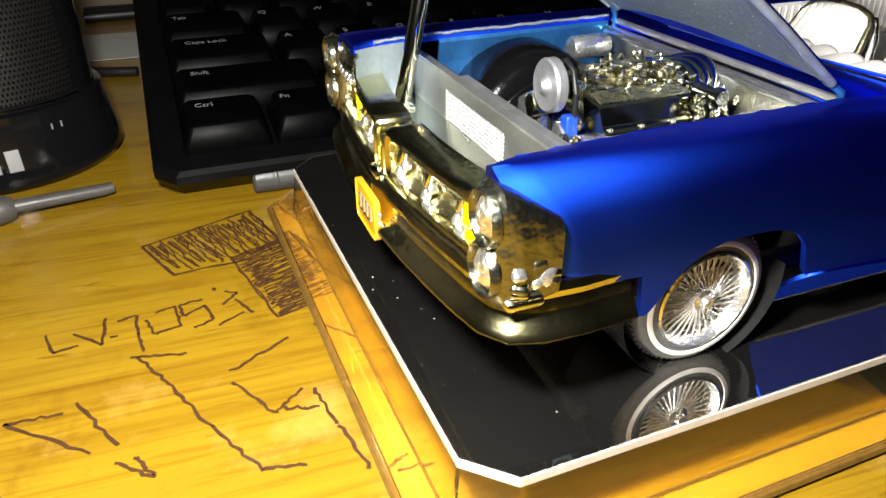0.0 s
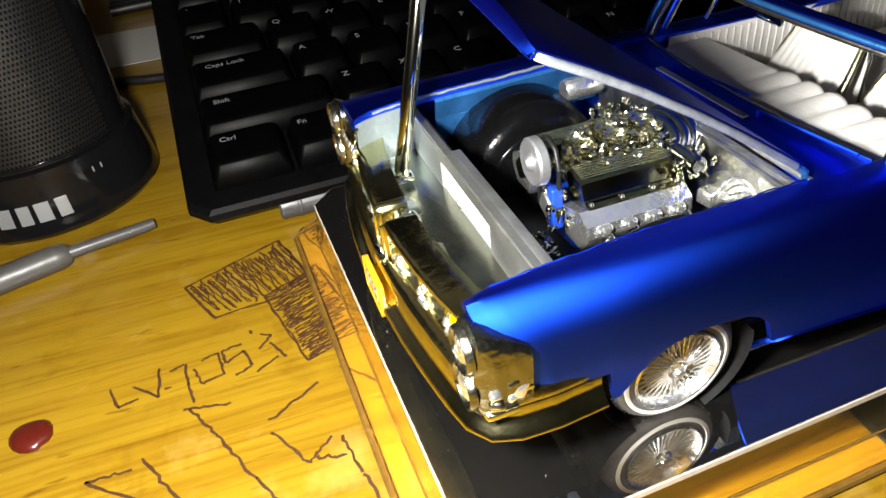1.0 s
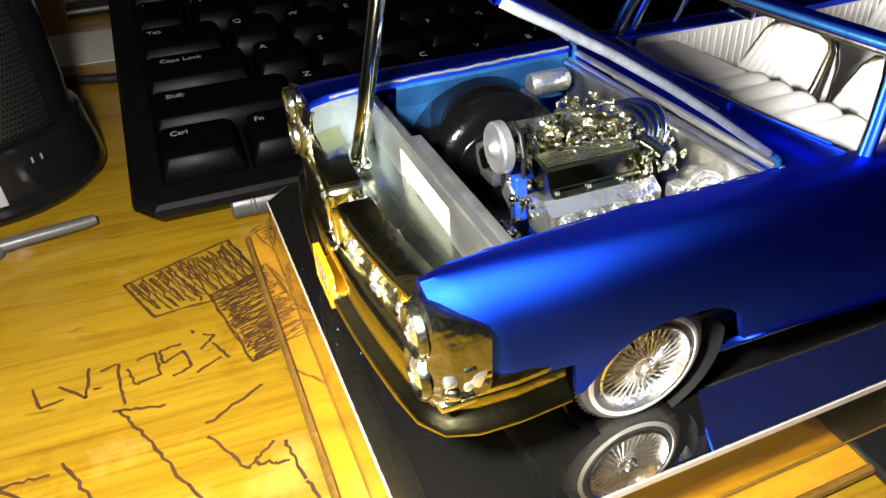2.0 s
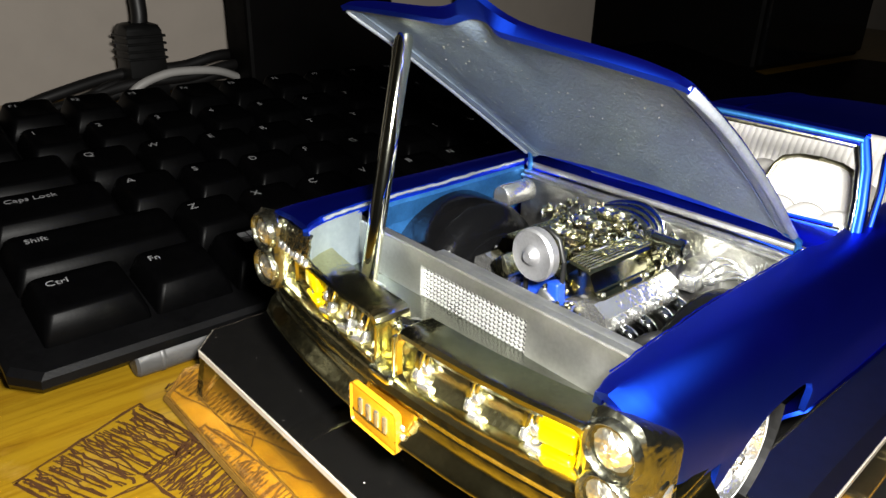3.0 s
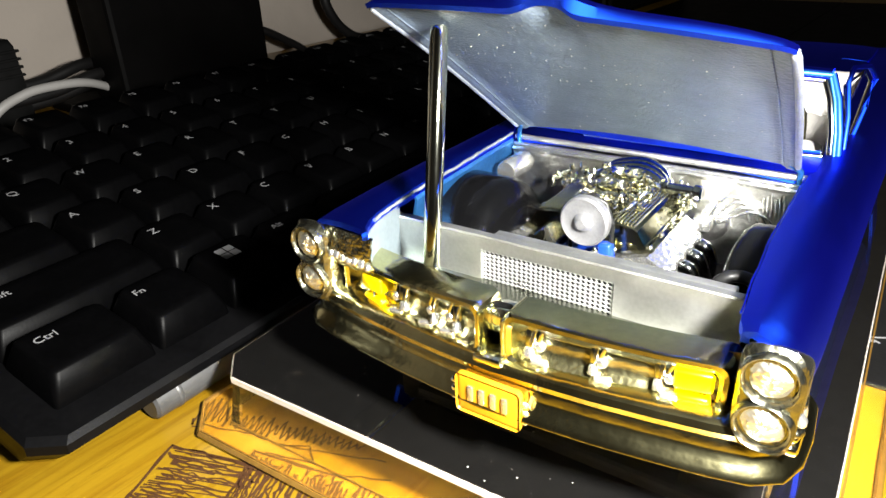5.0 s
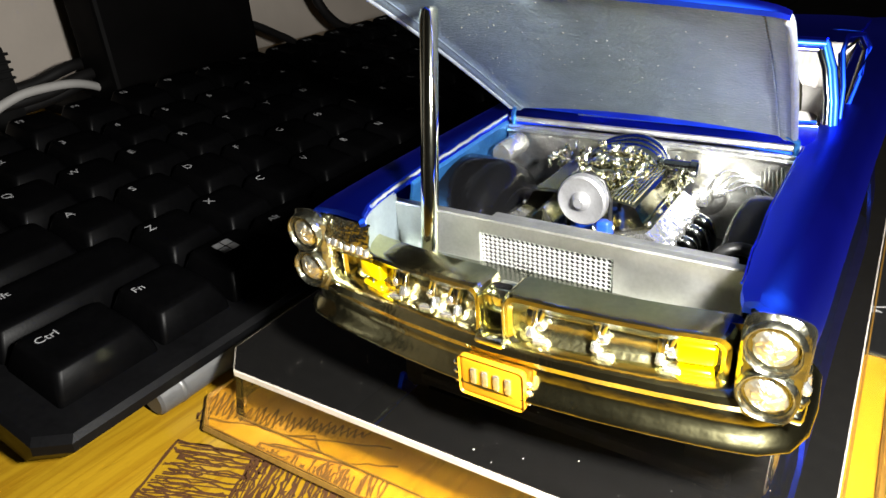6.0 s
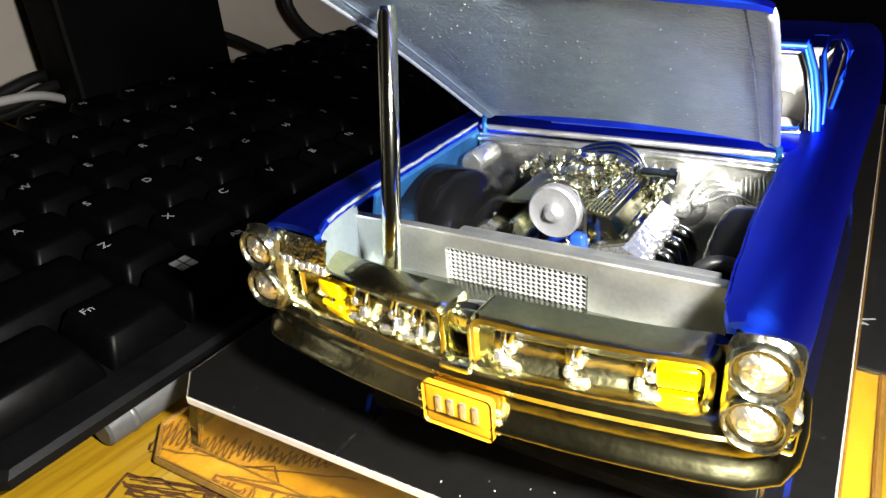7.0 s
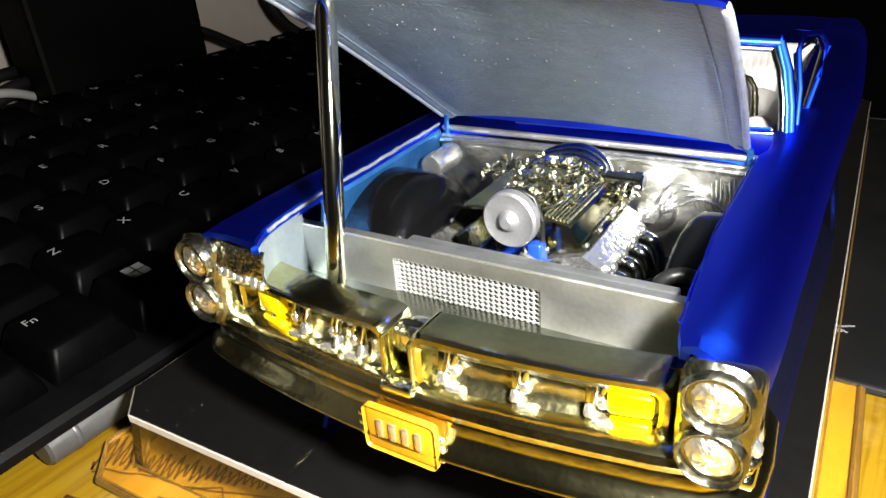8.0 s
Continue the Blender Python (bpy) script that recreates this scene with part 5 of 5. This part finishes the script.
def clutter(name, c, span, n, material, label):
    """A cluster of small bolts, unions and fittings."""
    bm = bmesh.new()
    for q in range(n):
        a = Vector(c) + Vector([random.uniform(-v, v) for v in span])
        h = random.uniform(0.035, 0.085)
        turn = Matrix.Translation(a) @ Matrix.Rotation(random.uniform(-0.7, 0.7), 4, "X") @ Matrix.Rotation(random.uniform(-0.7, 0.7), 4, "Y")
        if q % 5 == 0:
            b = a + Vector((random.uniform(-0.25, 0.25), random.uniform(-0.25, 0.25), random.uniform(-0.2, 0.06)))
            tube(bm, spline([a, (a + b) / 2 + Vector((0, 0, 0.1)), b]), h * 0.35, 6)
        elif q % 5 == 1:
            box(bm, a, (h * 2.2, h * 1.6, h * 1.3), h * 0.3, Matrix.Rotation(random.uniform(0, 3), 4, "Z") @ Matrix.Rotation(random.uniform(-0.4, 0.4), 4, "X"))
        else:
            lathe(bm, [(0, h * 1.1), (h * 0.5, h), (h * 0.6, h * 0.5), (h, h * 0.4), (h, -h * 0.3), (h * 0.6, -h * 0.5), (h * 0.6, -h * 1.4), (0, -h * 1.5)], 10, turn)
    tagged(part(name, bm, material, engine, label, smooth=45), kind="stuff")


clutter("fuel_fitting", (-1.1, 4.7, 3.25), (0.5, 0.42, 0.22), 60, FITTING, "cluster of chrome fittings and lines")
clutter("linkage_fitting", (0.2, 4.1, 3.45), (0.75, 0.85, 0.14), 110, FITTING, "cluster of yellow-tinted chrome linkage")
clutter("rear_fitting", (1.2, 4.9, 3.2), (0.42, 0.35, 0.2), 45, FITTING, "cluster of chrome fittings")
clutter("front_fitting", (0.9, 2.55, 2.6), (0.45, 0.15, 0.35), 22, FITTING, "cluster of chrome brackets")
for q in range(3):
    bm = bmesh.new()
    y = 4.95 + 0.2 * q
    tube(bm, spline([(-0.75, y - 0.35, 3.0), (-0.6, y - 0.15, 3.36), (-0.25, y, 3.46 + 0.03 * q), (0.3, y, 3.52 + 0.03 * q), (0.75, y - 0.05, 3.42), (0.95, y - 0.2, 3.2)]), 0.13, 14)
    part("intake_duct", bm, DUCT, engine, "dark chrome arched duct", smooth=60)
bm = bmesh.new()
lathe(bm, [(0, 0.0), (0.12, 0.0), (0.15, 0.03), (0.15, 0.1), (0.12, 0.12), (0.12, 0.66), (0.16, 0.69), (0.16, 0.84), (0.12, 0.87), (0, 0.86)], 24, Matrix.Translation((0.95, 4.75, 3.38)) @ ALONG_X)
part("side_duct", bm, DUCT, engine, "short dark chrome cylinder", smooth=40)
bm = bmesh.new()
box(bm, (0.74, 2.56, 2.7), (0.28, 0.22, 0.8), 0.05, Matrix.Rotation(-0.12, 4, "Y"), 3)
part("timing_cover", bm, ENGINE_BLUE, engine, smooth=40)
# fan pulley and belt
pm = Matrix.Translation((0.34, 2.36, 3.52)) @ ALONG_Y @ Matrix.Diagonal((0.98, 0.84, 1, 1))
bm = bmesh.new()
lathe(bm, [(0.0, 0.22), (0.1, 0.22), (0.17, 0.16), (0.2, 0.1), (0.34, 0.08), (0.48, 0.12), (0.52, 0.08), (0.52, -0.06), (0.46, -0.1), (0.3, -0.12), (0, -0.12)], 40, pm)
part("fan_pulley", bm, STEEL, engine, "round grey pulley with a polished boss", smooth=35)
bm = bmesh.new()
tube(bm, [(0.8, 2.6, 3.44), (0.64, 2.6, 3.78), (0.34, 2.6, 3.9), (0.02, 2.6, 3.76), (-0.12, 2.6, 3.44), (-0.08, 2.6, 2.4)], 0.045, 8)
tube(bm, [(0.8, 2.6, 3.44), (0.78, 2.6, 2.4)], 0.045, 8)
part("belt", bm, BLACK, engine, smooth=60)
bm = bmesh.new()
box(bm, (0.58, 2.5, 2.72), (0.44, 0.22, 0.4), 0.08, Matrix.Rotation(0.4, 4, "Y"))
part("water_pump", bm, SILVER, engine, smooth=40)
bm = bmesh.new()
box(bm, (-0.62, 2.75, 2.95), (0.42, 0.7, 0.42), 0.08, Matrix.Rotation(-0.6, 4, "Y"))
part("power_pump", bm, GOLD_CHROME, engine, smooth=40)
bm = bmesh.new()
box(bm, (1.79, 1.87, 2.5), (0.95, 0.5, 0.34), 0.04)
block = part("terminal_block", bm, BLACK_GLOSS, engine, "black terminal block with pale studs", smooth=40)
bm = bmesh.new()
for q in range(34):
    a = (1.79 + random.uniform(-0.44, 0.44), 1.87 + random.uniform(-0.22, 0.22), 2.67)
    box(bm, a, (random.uniform(0.03, 0.08), random.uniform(0.02, 0.05), 0.05), 0.01, Matrix.Rotation(random.uniform(0, 3), 4, "Z"))
tagged(part("terminal_stud", bm, BRIGHT, block), kind="stuff")
# canister, reservoir, horn ring
bm = bmesh.new()
lathe(bm, [(0, 0.0), (0.2, 0.0), (0.23, 0.05), (0.23, 0.8), (0.18, 0.86), (0, 0.88)], 28, Matrix.Translation((-2.5, 4.5, 3.04)) @ Matrix.Rotation(-math.pi / 2, 4, "X"))
part("canister", bm, BRIGHT, car, "silver cylinder against the bulkhead", smooth=40)
bm = bmesh.new()
lathe(bm, [(0, 0.2), (0.2, 0.19), (0.24, 0.14), (0.42, 0.11), (0.5, 0.05), (0.52, 0.0), (0.52, -0.1)], 32, Matrix.Translation((1.4, 5.56, 2.36)) @ ALONG_Y @ Matrix.Diagonal((0.8, 0.8, 1, 1)))
booster = part("brake_booster", bm, SILVER_ROUGH, car, "cast silver brake servo on the bulkhead", smooth=40)
bm = bmesh.new()
box(bm, (1.36, 5.3, 2.4), (0.34, 0.3, 0.3), 0.06, Matrix.Rotation(0.2, 4, "Z"), 3)
box(bm, (1.7, 5.4, 2.52), (0.24, 0.24, 0.14), 0.05, Matrix.Rotation(-0.4, 4, "Y"), 3)
part("master_cylinder", bm, BRIGHT, booster, smooth=40)
for i in range(4):
    bm = bmesh.new()
    tube(bm, spline([(1.5 + 0.1 * i, 5.35, 2.56), (1.7 + 0.16 * i, 5.42, 2.92 - 0.06 * i), (2.0 + 0.16 * i, 5.52, 2.9 - 0.1 * i), (2.15 + 0.17 * i, 5.57, 2.5 - 0.05 * i)]), 0.028, 6)
    part("brake_pipe", bm, BRIGHT, booster, "thin bright pipe", smooth=60)
bm = bmesh.new()
tube(bm, [(2.72 + 0.3 * math.cos(k), 2.15 + 0.3 * math.sin(k), 2.82 + 0.1 * math.sin(k)) for k in (math.pi / 10 * i for i in range(21))], 0.1, 10)
part("hose_loop", bm, BLACK, car, smooth=60)

# bonnet, hinged at the cowl
TILT_UP = radians(36.0)
hinge = Matrix.Translation((0, 5.72, 3.62)) @ Matrix.Rotation(radians(0.6), 4, "Y") @ Matrix.Rotation(-TILT_UP, 4, "X")   # it sits askew, lower on its left
def nose(x):
    return -5.56 + 0.03 * abs(x) + 0.05 * max(0, (abs(x) - 2.85) / 0.15) ** 2
def hood_pt(x, k, z):
    """x across, k from the hinge to the front edge, z above the sheet; the sheet bows down to the front and hangs lower on its left."""
    bow = (0.16 + 0.08 * (x / 3) ** 2) * k ** 3 + 0.04 * x * k * k
    return hinge @ Vector((x / 3.0 * (2.8 + 0.3 * k), nose(x) * k, z - bow))
def ridge(x, k):
    return math.exp(-(abs(x) / 0.34) ** 3) * k ** 14
xs = [-3.0, -2.94, -2.85] + [-2.75 + 0.25 * i for i in range(8)] + [-0.75 + 0.075 * i for i in range(21)] + [1.0 + 0.25 * i for i in range(8)] + [2.85, 2.94, 3.0]
ks = [0, 0.02, 0.1, 0.3, 0.5, 0.7, 0.85, 0.95, 0.985, 1.0]
bm = bmesh.new()
def crown(x, k):
    return 0.04 + 0.1 * k ** 2 * (1 - (abs(x) / 3) ** 6) + 0.2 * math.exp(-(abs(x) / 0.45) ** 1.3) * k ** 3
def tip(x):
    return 0.055 * math.exp(-(abs(x) / 0.45) ** 1.5)
sheet(bm, [[hood_pt(x, k * (1 + tip(x)), crown(x, k)) for x in xs] for k in ks])
sheet(bm, [[hood_pt(x, 1 + tip(x), crown(x, 1)) for x in xs], [hood_pt(x, 1.012 + 0.9 * tip(x), crown(x, 1) - 0.08) for x in xs], [hood_pt(x, 1.014 + 0.2 * tip(x), -0.04 + 0.14 * ridge(x, 1)) for x in xs], [hood_pt(x, 1.0, -0.08 + 0.16 * ridge(x, 1)) for x in xs], [hood_pt(x, 0.99, -0.02 + 0.14 * ridge(x, 1)) for x in xs]])
for sgn in (0, -1):
    sheet(bm, [[hood_pt(xs[sgn], k, 0.04) for k in ks], [hood_pt(xs[sgn], k, -0.05) for k in ks]])
bmesh.ops.remove_doubles(bm, verts=bm.verts, dist=1e-4)
bonnet = part("bonnet", bm, BLUE, car, "raised candy blue bonnet with a silver underside", smooth=40)
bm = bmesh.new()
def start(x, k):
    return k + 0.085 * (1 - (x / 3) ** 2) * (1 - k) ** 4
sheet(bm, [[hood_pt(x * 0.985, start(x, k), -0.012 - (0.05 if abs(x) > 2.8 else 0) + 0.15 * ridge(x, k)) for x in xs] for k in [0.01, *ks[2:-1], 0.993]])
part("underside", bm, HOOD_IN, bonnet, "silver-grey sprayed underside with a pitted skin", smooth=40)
for s in (1, -1):
    bm = bmesh.new()
    tube(bm, [hood_pt(s * 2.99, k, -0.04) for k in (0.04, 0.3, 0.5, 0.7, 0.85, 0.95)] + [hood_pt(s * x, 0.985, -0.03) for x in (2.97, 2.93)], [0.06] * 6 + [0.06, 0.03], 8)
    part("rolled_edge", bm, ROLLED, bonnet, "bare silver rolled edge", smooth=60)
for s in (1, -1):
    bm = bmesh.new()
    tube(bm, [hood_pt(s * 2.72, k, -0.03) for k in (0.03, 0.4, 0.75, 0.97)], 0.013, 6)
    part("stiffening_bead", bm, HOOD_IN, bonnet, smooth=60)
    bm = bmesh.new()
    tube(bm, [(s * 2.84, 5.72, 3.3), (s * 2.84, 5.7, 3.55), hood_pt(s * 2.85, 0.05, -0.02)], 0.055, 8)
    part("hinge", bm, BLUE_IN, bonnet, "pale blue hinge post", smooth=60)
bm = bmesh.new()
for q in range(110):
    p = hood_pt(random.uniform(-2.6, 2.6), random.uniform(0.05, 0.95), -0.016)
    g = random.uniform(0.5, 1.3)
    lathe(bm, [(0, 0.012 * g), (0.01 * g, 0.007 * g), (0.014 * g, 0)], 6, Matrix.Translation(p) @ Matrix.Rotation(-TILT_UP + math.pi, 4, "X"))
tagged(part("paint_pimple", bm, SILVER, bonnet, smooth=60), kind="stuff")
bm = bmesh.new()
a, b = Vector((-1.68, 0.62, 2.55)), Vector((-1.98, 1.6, 6.42))
tube(bm, [a, a.lerp(b, 0.02), a.lerp(b, 0.98), b], [0.12, 0.145, 0.145, 0.12], 24)
rod = part("prop_rod", bm, ROD, car, "polished chrome rod holding up the bonnet", smooth=50)
bm = bmesh.new()
box(bm, a + Vector((0, 0, 0.0)), (0.5, 0.4, 0.14), 0.04)
part("rod_foot", bm, CHROME, rod, smooth=40)
# underside radius arms and exhaust seen in the mirror
for s in (1, -1):
    bm = bmesh.new()
    tube(bm, [(s * 1.2, 5.0, 0.85), (s * 1.3, 9, 0.78), (s * 1.4, 20.4, 0.8)], 0.14, 8)
    part("exhaust_pipe", bm, STEEL, chassis, smooth=60)
